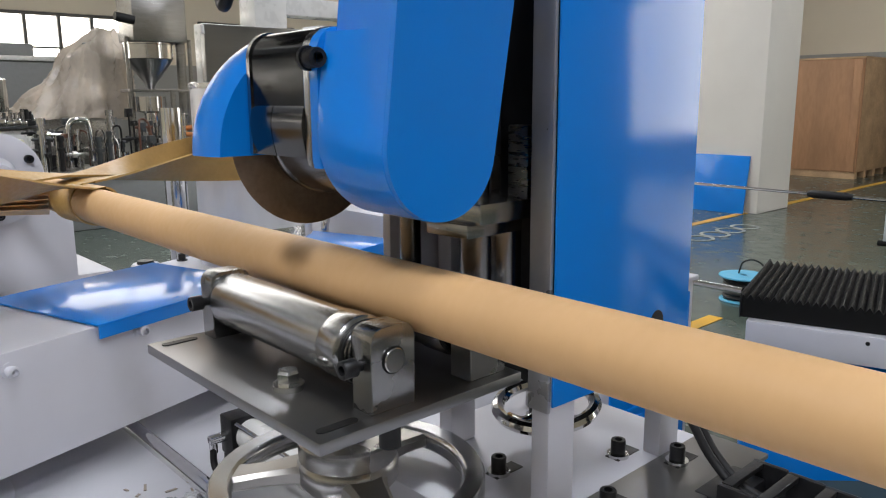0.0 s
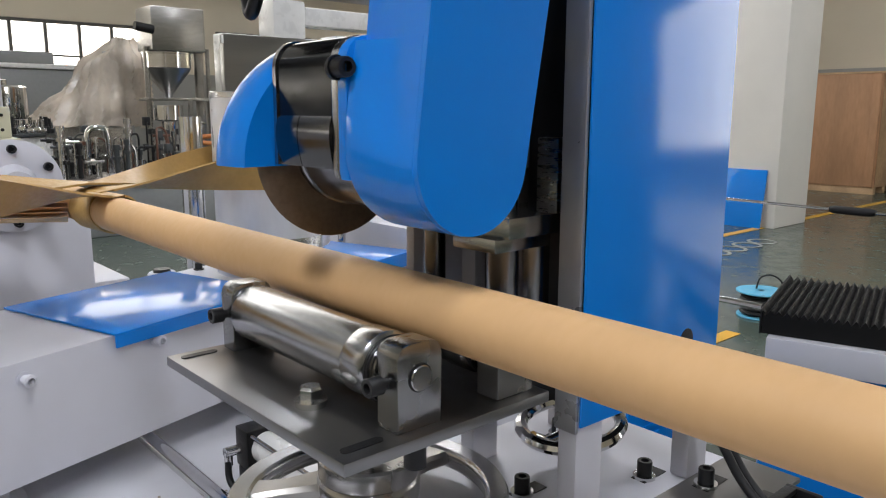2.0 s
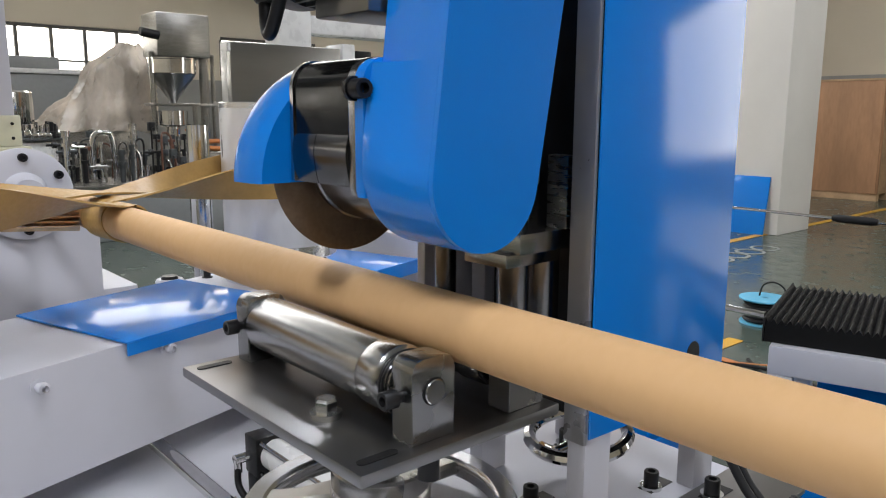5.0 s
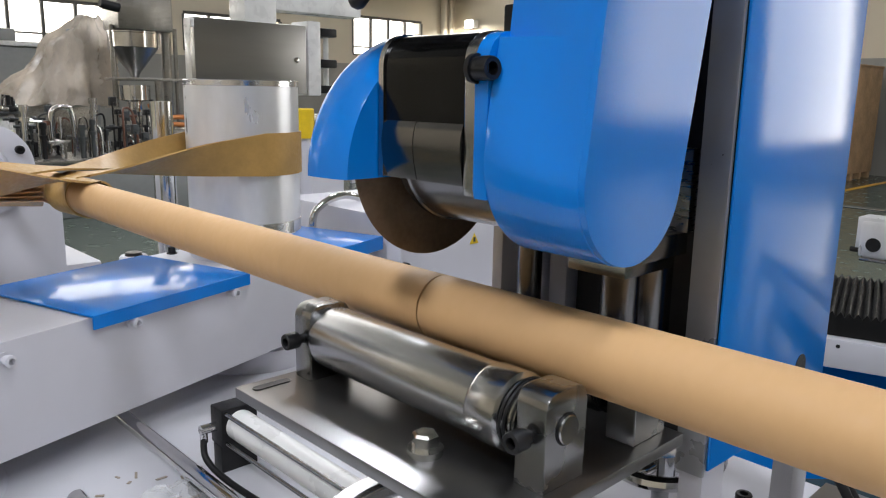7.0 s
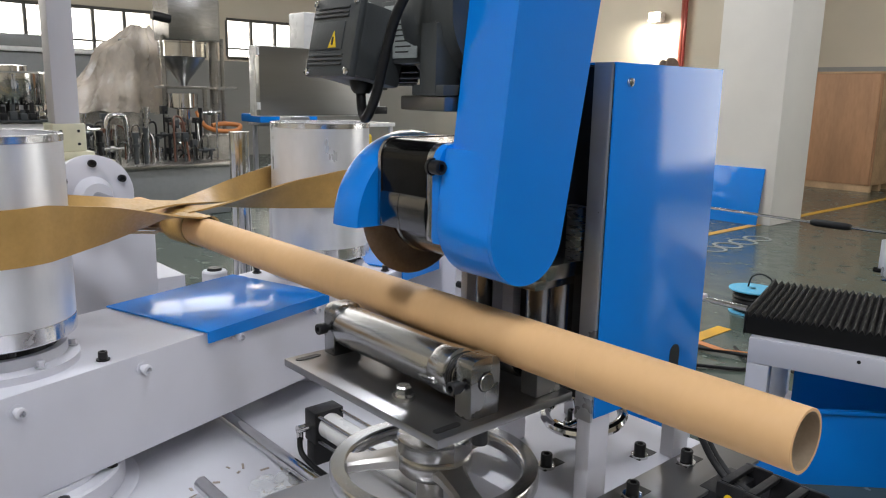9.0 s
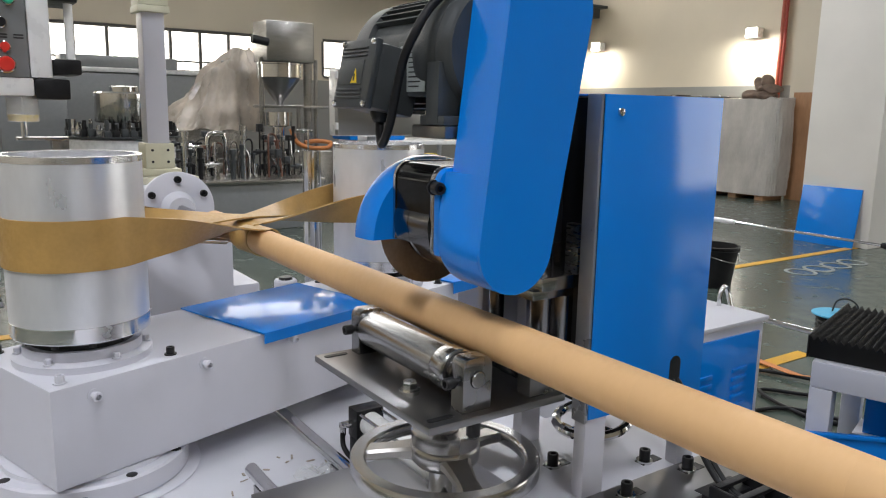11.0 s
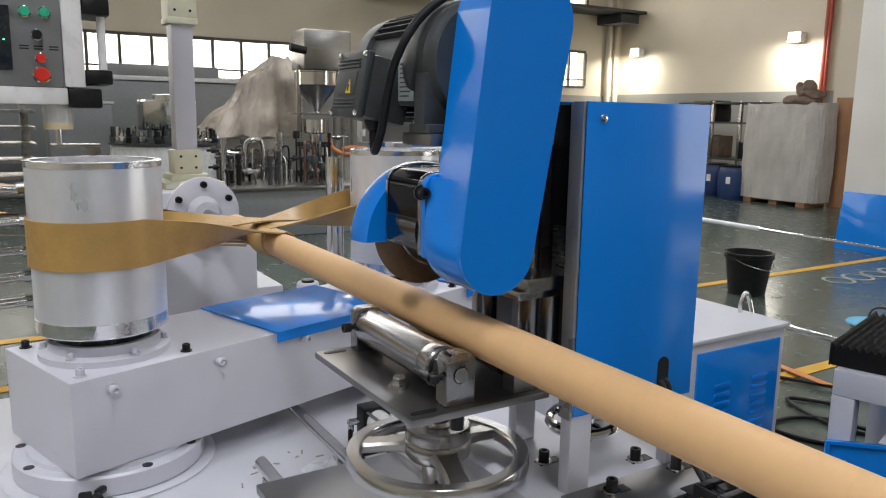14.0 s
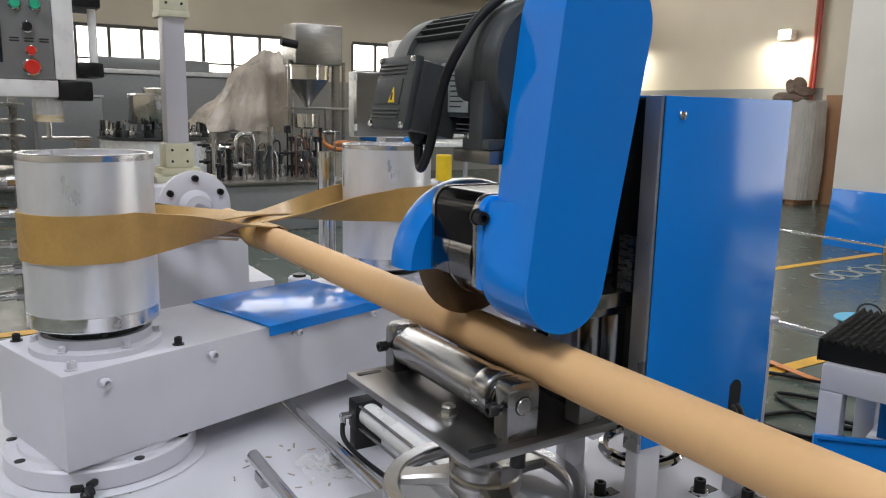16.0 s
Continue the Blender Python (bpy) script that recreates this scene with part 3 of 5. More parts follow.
part("cover_screw", lathe(B(), [(0, 0), (0.0055, 0), (0.005, 0.003), (0.002, 0.004), (0, 0.003)], Matrix.Translation((-0.6838, 0.145, 1.278)) @ Matrix.Rotation(radians(90), 4, "Y"), seg=16), CHROME, column)
part("column_edge", abox(B(), -0.712, -0.6868, 0.1135, 0.1178, 0.862, 1.300, 0.001), GREYEDGE, car, "grey steel edge angle")
part("column_core", abox(B(), -0.86, -0.714, 0.165, 0.352, 0.88, 1.296, 0.003), BLACK, car)
part("side_angle", abox(B(), -0.765, -0.7125, 0.128, 0.1645, 0.88, 1.296, 0.002), BLACK, car)
part("guide_post", acyl(acyl(B(), (-0.765, 0.098, 0.92), (-0.765, 0.098, 1.06), 0.017), (-0.765, 0.098, 1.06), (-0.765, 0.098, 1.29), 0.0115), DARKSTEEL, car, "dark steel guide post")
part("guide_post", acyl(B(), (-0.865, 0.098, 0.92), (-0.865, 0.098, 1.29), 0.0115), DARKSTEEL, car, "dark steel guide post")
part("guide_block", abox(abox(B(), -0.80, -0.725, 0.062, 0.165, 1.043, 1.062, 0.002), -0.79, -0.735, 0.055, 0.16, 1.030, 1.043, 0.002), STEEL, car)
part("lift_cylinder", lathe(B(), [(0, 0.90), (0.020, 0.90), (0.020, 1.03), (0, 1.03)], pose(-0.755, 0.125, 0), seg=28), DARKSTEEL, car)
part("square_rod", abox(B(), -0.745, -0.72, 0.118, 0.138, 1.062, 1.13, 0.002), STAINLESS, car)
part("rear_board", abox(B(), -0.915, -0.902, 0.10, 0.355, 0.90, 1.08, 0.002), WHITE, car)

# roller rest
rest = part("rest_plate", abox(B(), -0.996, -0.686, -0.138, 0.075, 0.905, 0.915, 0.0012), PLATE, car, "oily steel plate under the rollers")
for sy in (-0.111, 0.045):
    for sx in (-0.980, -0.703):
        oval = [(0.0045 * math.cos(radians(a)), (0.014 if 0 <= a < 180 else -0.014) + 0.0045 * math.sin(radians(a))) for a in (*range(0, 180, 30), 179, *range(180, 360, 30), 359)]
        part("slot", prism(B(), oval, pose(sx, sy, 0.9150), 0.0008), BLACK, rest)


def bracket(x0, x1, y):
    pts = [(y - 0.0215, 0.9155), (y + 0.0215, 0.9155)] + [(y + 0.0105 + 0.011 * math.cos(radians(a)), 0.9725 + 0.011 * math.sin(radians(a))) for a in range(0, 91, 15)] + [(y - 0.0105 + 0.011 * math.cos(radians(a)), 0.9725 + 0.011 * math.sin(radians(a))) for a in range(90, 181, 15)]
    return prism(B(), pts, Matrix.Translation((x0, 0, 0)) @ YZ, x1 - x0, 0.0012)


ALONG = Matrix.Rotation(radians(90), 4, "Y")
for ry in (-0.0605, 0.045):
    part("end_bracket", bracket(-0.723, -0.698, ry), BRACKET, car)
    part("end_bracket", bracket(-0.986, -0.962, ry), BRACKET, car)
    r = part("roller", lathe(B(), [(0, -0.962), (0.0235, -0.962), (0.0245, -0.958), (0.0262, -0.957), (0.0275, -0.953), (0.0275, -0.7655), (0, -0.7655)], Matrix.Translation((0, ry, 0.9545)) @ ALONG, seg=56), ROLLER, car, "bright turned steel roller")
    part("collar", lathe(B(), [(0, -0.765), (0.0276, -0.765), (0.0290, -0.762), (0.0290, -0.738), (0.0250, -0.7345), (0.0225, -0.734), (0.0225, -0.724), (0, -0.724)], Matrix.Translation((0, ry, 0.9545)) @ ALONG, seg=56), STEEL, r, "polished end collar")
    part("pin", lathe(B(), [(0, 0), (0.0102, 0), (0.0102, 0.0022), (0.0094, 0.003), (0, 0.003)], Matrix.Translation((-0.698, ry, 0.956)) @ ALONG, seg=28), STEEL, r)
    part("pin_recess", lathe(B(), [(0.0102, 0.0), (0.0114, 0.0), (0.0114, 0.0006), (0.0102, 0.0006)], Matrix.Translation((-0.698, ry, 0.956)) @ ALONG, seg=28, closed=True), BLACK, r)
    for wx, wr in ((-0.7315, 0.0262), (-0.7275, 0.0268)):
        part("wire_ring", lathe(B(), [(wr + 0.0012 * math.cos(radians(a)), 0.0012 * math.sin(radians(a))) for a in range(0, 360, 60)], Matrix.Translation((wx, ry, 0.9545)) @ ALONG @ Matrix.Rotation(radians(4), 4, "X"), seg=40, closed=True), BLACK, r)
for x in (-0.7115, -0.974):
    part("set_screw", capscrew(acyl(B(), (x, -0.0815, 0.953), (x, -0.089, 0.953), 0.0045, seg=14), (x, -0.088, 0.953), (0, -1, 0), 0.0075, 0.012), BLACK, car)
part("plate_bolt", lathe(hexhead(B(), (-0.793, -0.098, 0.9172), (0, 0, 1), 0.0100, 0.015), [(0, 0.9151), (0.0128, 0.9151), (0.0128, 0.9175), (0, 0.9175)], pose(-0.793, -0.098, 0), seg=24), ZINC, car, "zinc-plated hexagon bolt")
part("screw_spindle", lathe(B(), [(0.0, 0.664)] + [(0.017 + (0.0025 if i % 2 else 0), 0.70 + 0.006 * i) for i in range(34)] + [(0, 0.904)], pose(-0.844, -0.005, 0), seg=32), HUBSTEEL, car, "threaded lifting spindle")
HWZ, HWX, HWY = 0.780, -0.844, -0.005
wheel = part("handwheel", lathe(B(), [(0.1150, 0.006), (0.1135, 0.002), (0.1145, -0.006), (0.1170, -0.012), (0.1205, -0.014), (0.1345, -0.014), (0.1370, -0.0115), (0.1370, 0.0065), (0.1352, 0.009), (0.1180, 0.009)], pose(HWX, HWY, HWZ), seg=80, closed=True), WHEELSTEEL, car, "large polished handwheel rim")
part("hub", lathe(B(), [(0, -0.004), (0.043, -0.004), (0.0495, 0.004), (0.0505, 0.022), (0.049, 0.0245), (0.048, 0.026), (0.049, 0.028), (0.049, 0.045), (0.047, 0.0475), (0.026, 0.0475), (0.024, 0.045), (0, 0.045)], pose(HWX, HWY, HWZ), seg=56), HUBSTEEL, wheel)
for k in range(3):
    a = radians(120 * k + 105)
    d = Vector((math.cos(a), math.sin(a), 0))
    sp = B()
    c = Vector((HWX, HWY, HWZ))
    nrm = Vector((-d.y, d.x, 0))
    pts = []
    for s, wdt, zc, hh in ((0.038, 0.025, 0.012, 0.011), (0.055, 0.0195, 0.009, 0.009), (0.084, 0.0155, 0.003, 0.008), (0.106, 0.0165, -0.001, 0.008), (0.118, 0.020, -0.002, 0.008)):
        pts.append([sp.verts.new(c + d * s + nrm * wdt * q + Vector((0, 0, zc + hh * e))) for q, e in ((-1, -0.5), (-0.75, -1), (0.75, -1), (1, -0.5), (1, 0.5), (0.75, 1), (-0.75, 1), (-1, 0.5))])
    for p, q in zip(pts, pts[1:]):
        for j in range(8):
            sp.faces.new((p[j], p[(j + 1) % 8], q[(j + 1) % 8], q[j]))
    part("spoke", sp, CAST, wheel)
part("collar", lathe(B(), [(0, 0.664), (0.030, 0.664), (0.030, 0.672), (0.023, 0.676), (0.023, 0.779), (0, 0.779)], pose(HWX, HWY, 0), seg=40), CHROME, car)
part("spindle_nut", lathe(B(), [(0, 0.898), (0.023, 0.898), (0.023, 0.9045), (0, 0.9045)], pose(HWX, HWY, 0), seg=32), STEEL, car)
part("spindle_screw", capscrew(B(), (HWX + 0.018, HWY - 0.0125, 0.735), (0.83, -0.55, 0), 0.007, 0.012), BLACK, car)
for q in ((-0.745, 0.045), (-0.705, -0.06)):
    part("under_bolt", acyl(B(), (*q, 0.882), (*q, 0.904), 0.009, seg=18), BLACK, car)
for k in range(5):
    part("plate_hole", acyl(B(), (-0.93 + 0.022 * k, -0.02 - 0.018 * (k % 2), 0.6642), (-0.93 + 0.022 * k, -0.02 - 0.018 * (k % 2), 0.6648), 0.0042, seg=14), BLACK, car)
# small wheel behind the column posts
swheel = part("small_handwheel", lathe(B(), [(0.056 + 0.0075 * math.cos(radians(a)), 0.0075 * math.sin(radians(a))) for a in range(0, 360, 45)], pose(-0.79, 0.236, 0.806, 8, 0, 0), seg=48, closed=True), CHROME, car, "small chrome handwheel")
part("hub", lathe(B(), [(0, -0.03), (0.016, -0.03), (0.016, 0.008), (0, 0.008)], pose(-0.79, 0.236, 0.80), seg=24), CHROME, swheel)
for k in range(3):
    a = radians(120 * k + 20)
    part("spoke", sweep(B(), [(-0.79 + 0.012 * math.cos(a), 0.236 + 0.012 * math.sin(a), 0.795), (-0.79 + 0.034 * math.cos(a), 0.236 + 0.034 * math.sin(a), 0.793), (-0.79 + 0.054 * math.cos(a), 0.236 + 0.054 * math.sin(a), 0.803)], 0.006), CHROME, swheel)
part("wheel_shaft", acyl(B(), (-0.79, 0.236, 0.75), (-0.79, 0.236, 0.80), 0.009), STEEL, car)

# saw head: belt cover, guard, blade, motor
SPIN = (-0.006, 1.128)
LO, HI = (-0.0175, 1.116, 0.0555), (0.0245, 1.397, 0.0635)
dy, dz, dr = HI[0] - LO[0], HI[1] - LO[1], LO[2] - HI[2]
base_a = math.atan2(dz, dy)
off = math.acos(dr / math.hypot(dy, dz))
outline = []
for i in range(29):
    a = base_a + off + (2 * math.pi - 2 * off) * i / 28
    outline.append((LO[0] + LO[2] * math.cos(a), LO[1] + LO[2] * math.sin(a)))
for i in range(25):
    a = base_a - off + 2 * off * i / 24
    outline.append((HI[0] + HI[2] * math.cos(a), HI[1] + HI[2] * math.sin(a)))
saw = part("saw_head", prism(B(), outline, Matrix.Translation((-0.757, 0, 0)) @ YZ, 0.072, 0.004), BLUE, car, "glossy blue belt cover of the saw")
flange_pts = [(0.05, 1.102), (-0.079, 1.102), (-0.0805, 1.108)] + [(-0.0605 + 0.020 * math.cos(radians(a)), 1.189 + 0.021 * math.sin(radians(a))) for a in range(180, 89, -10)] + [(0.05, 1.210)]
part("flange_plate", prism(B(), flange_pts, Matrix.Translation((-0.779, 0, 0)) @ YZ, 0.010, 0.0015), STEEL, saw, "ground steel flange plate")
part("flange_backing", prism(B(), [(y * 0.985 - 0.002, z - 0.001) for y, z in flange_pts], Matrix.Translation((-0.7688, 0, 0)) @ YZ, 0.0116, 0.0008), BLUE, saw)
part("clamp_bolt", capscrew(acyl(B(), (-0.7685, -0.083, 1.185), (-0.765, -0.083, 1.185), 0.0095), (-0.765, -0.083, 1.185), (1, -0.12, 0), 0.0078, 0.015), BLACK, saw)
hood_out = [(-0.0795, 1.146)] + [(-0.0575 + 0.022 * math.cos(radians(a)), 1.187 + 0.023 * math.sin(radians(a))) for a in range(180, 89, -10)] + [(0.045, 1.210), (0.080, 1.18), (0.080, 1.112)]
hood_in = [(y * 0.95, 1.112 + (z - 1.112) * 0.955) for y, z in hood_out][::-1]
part("hood", prism(B(), hood_out + hood_in, Matrix.Translation((-0.862, 0, 0)) @ YZ, 0.083, 0), GLOSSBLACK, saw, "glossy black blade hood")
part("hood_edge", prism(B(), [(-0.0815, 1.108)] + [(y * 1.02, 1.112 + (z - 1.112) * 1.012) for y, z in hood_out] + [(y * 0.965, 1.11 + (z - 1.112) * 0.975) for y, z in hood_out][::-1] + [(-0.0775, 1.108)], Matrix.Translation((-0.8672, 0, 0)) @ YZ, 0.0052, 0), STEEL, saw)
# added bulged strip: shapes the bright reflection low on the hood
sheen_pts = [(-0.0785, 1.151), (-0.0808, 1.147), (-0.0825, 1.141), (-0.0832, 1.134), (-0.0828, 1.127), (-0.0815, 1.119), (-0.0790, 1.108), (-0.074, 1.108), (-0.074, 1.150)]
part("hood_sheen", prism(B(), sheen_pts, Matrix.Translation((-0.8617, 0, 0)) @ YZ, 0.0345, 0), SHEEN, saw, "bulged metal strip in place of the highlight low on the hood")
part("hood_sheen", prism(B(), sheen_pts, Matrix.Translation((-0.8262, 0, 0)) @ YZ, 0.0465, 0), SHEEN, saw)
# thin dark line across the added reflection strip
part("sheen_line", prism(B(), [(y * 0.992, z) for y, z in sheen_pts], Matrix.Translation((-0.8271, 0, 0)) @ YZ, 0.0008, 0), BLACK, saw)
part("spindle_housing", lathe(B(), [(0, -0.868), (0.052, -0.868), (0.0585, -0.866), (0.0595, -0.862), (0.0595, -0.858), (0.0580, -0.857), (0.0580, -0.780), (0, -0.780)], Matrix.Translation((0, SPIN[0], SPIN[1])) @ Matrix.Rotation(radians(90), 4, "Y"), seg=64), DARKSTEEL, saw)
part("blade", lathe(B(), [(0, -0.887), (0.080, -0.887), (0.0822, -0.886), (0.080, -0.885), (0, -0.885)], Matrix.Translation((0, SPIN[0] - 0.002, 1.118)) @ Matrix.Rotation(radians(90), 4, "Y"), seg=96), BLADE, saw, "round brown saw blade")
part("blade_flange", lathe(B(), [(0.024, -0.8848), (0.040, -0.8845), (0.040, -0.8685), (0.024, -0.8685)], Matrix.Translation((0, SPIN[0] - 0.002, 1.118)) @ Matrix.Rotation(radians(90), 4, "Y"), seg=48, closed=True), BLACK, saw)
# the cover's lower end widens towards the flange
swell = B()
near, far = [], []
for k in range(26):
    if k < 9:
        q = k / 8
        z = 1.2045 - 0.078 * q
        y = -0.073 - 0.0105 * math.sin(q * math.pi / 2)
        zf = 1.2045 - 0.0885 * q
        f = (LO[0] + dy * (zf - LO[1]) / dz - LO[2] - dr * (zf - LO[1]) / -dz - 0.0006, zf)
    else:
        a = radians(180 + 120 * (k - 8) / 17)
        y, z = -0.018 + 0.0655 * math.cos(a), 1.1265 + 0.0655 * math.sin(a)
        f = (LO[0] + (LO[2] + 0.0006) * math.cos(a), LO[1] + (LO[2] + 0.0006) * math.sin(a))
    near.append((y, z))
    far.append(f)
lip = [(f[0] * 0.97 - 0.0005, f[1] if k < 9 else f[1] * 0.97 + LO[1] * 0.03) for k, f in enumerate(far)]
rows = []
for x, u in ((-0.7572, 0.03), (-0.7558, 0.0), (-0.748, 0.02), (-0.738, 0.10), (-0.726, 0.30), (-0.714, 0.58), (-0.703, 0.84), (-0.6900, 1.0)):
    rows.append([swell.verts.new((x, n[0] + (f[0] - n[0]) * w, n[1] + (f[1] - n[1]) * w)) for w, n, f in ((1 - (1 - u) ** (1 + 0.7 * max(0, 8 - k)), n, f) for k, (n, f) in enumerate(zip(near, far)))])
rows.append([swell.verts.new((-0.6885, *f)) for f in lip])
for p, q in zip(rows, rows[1:]):
    for k in range(25):
        swell.faces.new((p[k], p[k + 1], q[k + 1], q[k]))
heart = swell.verts.new((-0.7572, 0.0, 1.14))
for k in range(25):
    swell.faces.new((rows[0][k + 1], rows[0][k], heart))
swell.faces.new([r[0] for r in rows] + [swell.verts.new((-0.6885, 0.0, 1.2045)), swell.verts.new((-0.7572, 0.0, 1.2045))])
part("cover_shoulder", swell, BLUE, saw)
gc = (-0.006, 1.106)
guard_prof = [(0.0, -0.916), (0.098, -0.916), (0.1085, -0.912), (0.1105, -0.905), (0.1080, -0.8775), (0.1035, -0.8685), (0.0, -0.8685)]
gm = Matrix.Translation((0, gc[0], gc[1])) @ Matrix.Rotation(radians(90), 4, "Y")
gb = B()
lathe(gb, guard_prof, gm, seg=48, arc=(90, 270))
bmesh.ops.holes_fill(gb, edges=[e for e in gb.edges if e.is_boundary], sides=0)
guard = part("blade_guard", gb, BLUE, saw, "blue half-round blade guard")
MZ, MY = 1.349, 0.010
mm = Matrix.Translation((0, MY, MZ)) @ Matrix.Rotation(radians(90), 4, "Y")
motor = part("motor", lathe(B(), [(0, -1.022), (0.060, -1.022), (0.072, -1.016), (0.0765, -1.004), (0.0775, -0.968), (0.0740, -0.967), (0.0700, -0.966), (0.0700, -0.850), (0.0750, -0.848), (0.0820, -0.838), (0.0845, -0.822), (0.0850, -0.800), (0.0830, -0.792), (0.0800, -0.789), (0.0800, -0.772), (0.0770, -0.768), (0.0770, -0.758), (0, -0.758)], mm, seg=64), DARKGREY, saw, "dark grey electric motor")
for k in range(40):
    if 9 * k in range(56, 144):
        continue
    fin = Matrix.Translation((0, MY, MZ)) @ Matrix.Rotation(radians(9 * k), 4, "X")
    part("fin", abox(B(), -0.965, -0.852, -0.0012, 0.0012, 0.068, 0.0785, 0, fin), DARKGREY, motor)
# terminal box, its lid leaning with the motor's flank
tilt = Matrix.Translation((-0.904, -0.112, 1.3195)) @ Matrix.Rotation(radians(-12), 4, "X")
part("terminal_box", abox(B(), -0.042, 0.044, 0.002, 0.066, -0.041, 0.043, 0.006, tilt), DARKGREY, motor)
part("box_lid", abox(B(), -0.045, 0.047, -0.009, 0.002, -0.044, 0.046, 0.004, tilt), DARKGREY, motor)
for rz in (-0.030, -0.025, -0.020, 0.024, 0.029, 0.034):
    part("lid_rib", abox(B(), -0.040, 0.030, -0.0108, -0.0085, rz - 0.0012, rz + 0.0012, 0.0006, tilt), DARKGREY, motor)
part("lid_pad", abox(B(), -0.040, 0.026, -0.0104, -0.0085, -0.014, 0.018, 0.0012, tilt), DARKGREY, motor)
for lx, lz in ((-0.039, -0.038), (0.041, -0.038), (-0.039, 0.040), (0.041, 0.040)):
    part("lid_screw", lathe(B(), [(0, 0), (0.0044, 0), (0.0038, 0.0026), (0, 0.0032)], tilt @ Matrix.Translation((lx, -0.009, lz)) @ Matrix.Rotation(radians(90), 4, "X"), seg=14), CHROME, motor)
part("warning_sign", prism(B(), [(0, 0), (0.016, 0), (0.008, 0.019)], tilt @ Matrix.Translation((0.0, -0.0105, -0.012)) @ Matrix.Rotation(radians(90), 4, "X"), 0.0006), YELLOW, motor, "yellow triangle sticker")
part("warning_mark", abox(B(), 0.0066, 0.0094, -0.0120, -0.0112, -0.009, 0.000, 0, tilt), INK, motor)
part("plate_seat", abox(B(), -0.884, -0.808, -0.0650, -0.045, 1.294, 1.364, 0.003), DARKGREY, motor)
plate = part("rating_plate", abox(B(), -0.876, -0.816, -0.0664, -0.0654, 1.300, 1.358, 0.0003), LABELGREY, motor, "grey rating plate with unreadable print")
for k in range(8):
    part("print_line", abox(B(), -0.855, -0.855 + 0.024 + 0.008 * ((k * 7) % 3) / 2, -0.0668, -0.0663, 1.306 + 0.006 * k, 1.3076 + 0.006 * k), INK, plate)
for sy in (-1, 1):
    fy = MY + sy * 0.068
    part("motor_foot", prism(B(), [(fy - 0.017, 1.274), (fy - 0.016, 1.335), (fy + 0.016, 1.335), (fy + 0.017, 1.274), (fy + 0.024, 1.270), (fy + 0.024, 1.260), (fy - 0.017, 1.260)] if sy < 0 else [(fy - 0.024, 1.260), (fy - 0.024, 1.270), (fy - 0.017, 1.274), (fy - 0.016, 1.335), (fy + 0.016, 1.335), (fy + 0.017, 1.274), (fy + 0.017, 1.260)], Matrix.Translation((-0.800, 0, 0)) @ YZ, 0.026, 0.002), DARKGREY, motor)
part("motor_base", abox(B(), -0.815, -0.762, -0.074, 0.094, 1.2592, 1.271, 0.002), DARKGREY, motor)
for q in ((-0.807, -0.066), (-0.768, -0.030), (-0.807, 0.05)):
    part("foot_bolt", hexhead(B(), (*q, 1.271), (0, 0, 1), 0.0055, 0.006), CHROME, motor)
part("motor_plate", abox(B(), -0.838, -0.762, -0.072, 0.16, 1.243, 1.259, 0.003), PLATE, saw, "steel mounting plate under the motor")
part("slide_block", abox(B(), -0.885, -0.762, 0.072, 0.128, 1.10, 1.246, 0.003), BLACK, saw)
part("slide_web", abox(B(), -0.875, -0.765, 0.062, 0.118, 1.062, 1.10, 0.003), BLACK, saw)
part("cable_gland", lathe(B(), [(0, 0), (0.011, 0), (0.0145, 0.004), (0.0145, 0.012), (0.012, 0.020), (0.009, 0.024), (0, 0.024)], Matrix.Translation((-0.893, -0.086, 1.284)) @ Matrix.Rotation(radians(180), 4, "X"), seg=20), BLACK, motor)
part("cable", sweep(B(), [(-0.892, -0.088, 1.262), (-0.884, -0.092, 1.243), (-0.872, -0.096, 1.232), (-0.858, -0.098, 1.243), (-0.845, -0.098, 1.266), (-0.833, -0.0985, 1.297), (-0.813, -0.099, 1.340), (-0.793, -0.094, 1.372), (-0.793, -0.074, 1.400), (-0.795, -0.045, 1.424), (-0.80, -0.01, 1.442), (-0.80, 0.05, 1.442), (-0.79, 0.12, 1.395)], 0.0057), RUBBER, motor, "black motor cable")

# ---- pneumatic cylinder and loose offcuts on the bed ----
air = thing("air_cylinder", "white pneumatic cylinder with black end caps on the bed", "pneumatic cylinder")
AY, AZ = 0.088, 0.668
part("barrel", acyl(B(), (-1.235, AY, AZ), (-0.86, AY, AZ), 0.0235, seg=36), PVC, air, "white enamelled barrel")
for x0, x1 in ((-1.272, -1.235), (-0.86, -0.825)):
    part("end_cap", abox(B(), x0, x1, AY - 0.03, AY + 0.03, AZ - 0.03, AZ + 0.03, 0.003), BLACK, air)
for sy in (-1, 1):
    for sz in (-1, 1):
        part("tie_rod", acyl(B(), (-1.24, AY + 0.0235 * sy, AZ + 0.0235 * sz), (-0.85, AY + 0.0235 * sy, AZ + 0.0235 * sz), 0.0032, seg=10), STEEL, air)
part("fitting", acyl(acyl(B(), (-1.255, AY - 0.03, AZ), (-1.255, AY - 0.055, AZ), 0.0075), (-1.255, AY - 0.05, AZ), (-1.255, AY - 0.05, AZ - 0.02), 0.006), CHROME, air)
part("hose", sweep(B(), [(-1.255, AY - 0.05, AZ - 0.01), (-1.24, AY - 0.055, AZ - 0.04), (-1.18, AY - 0.05, AZ - 0.055), (-1.05, AY - 0.04, AZ - 0.058), (-0.85, AY - 0.03, AZ - 0.06)], 0.005), RUBBER, air)
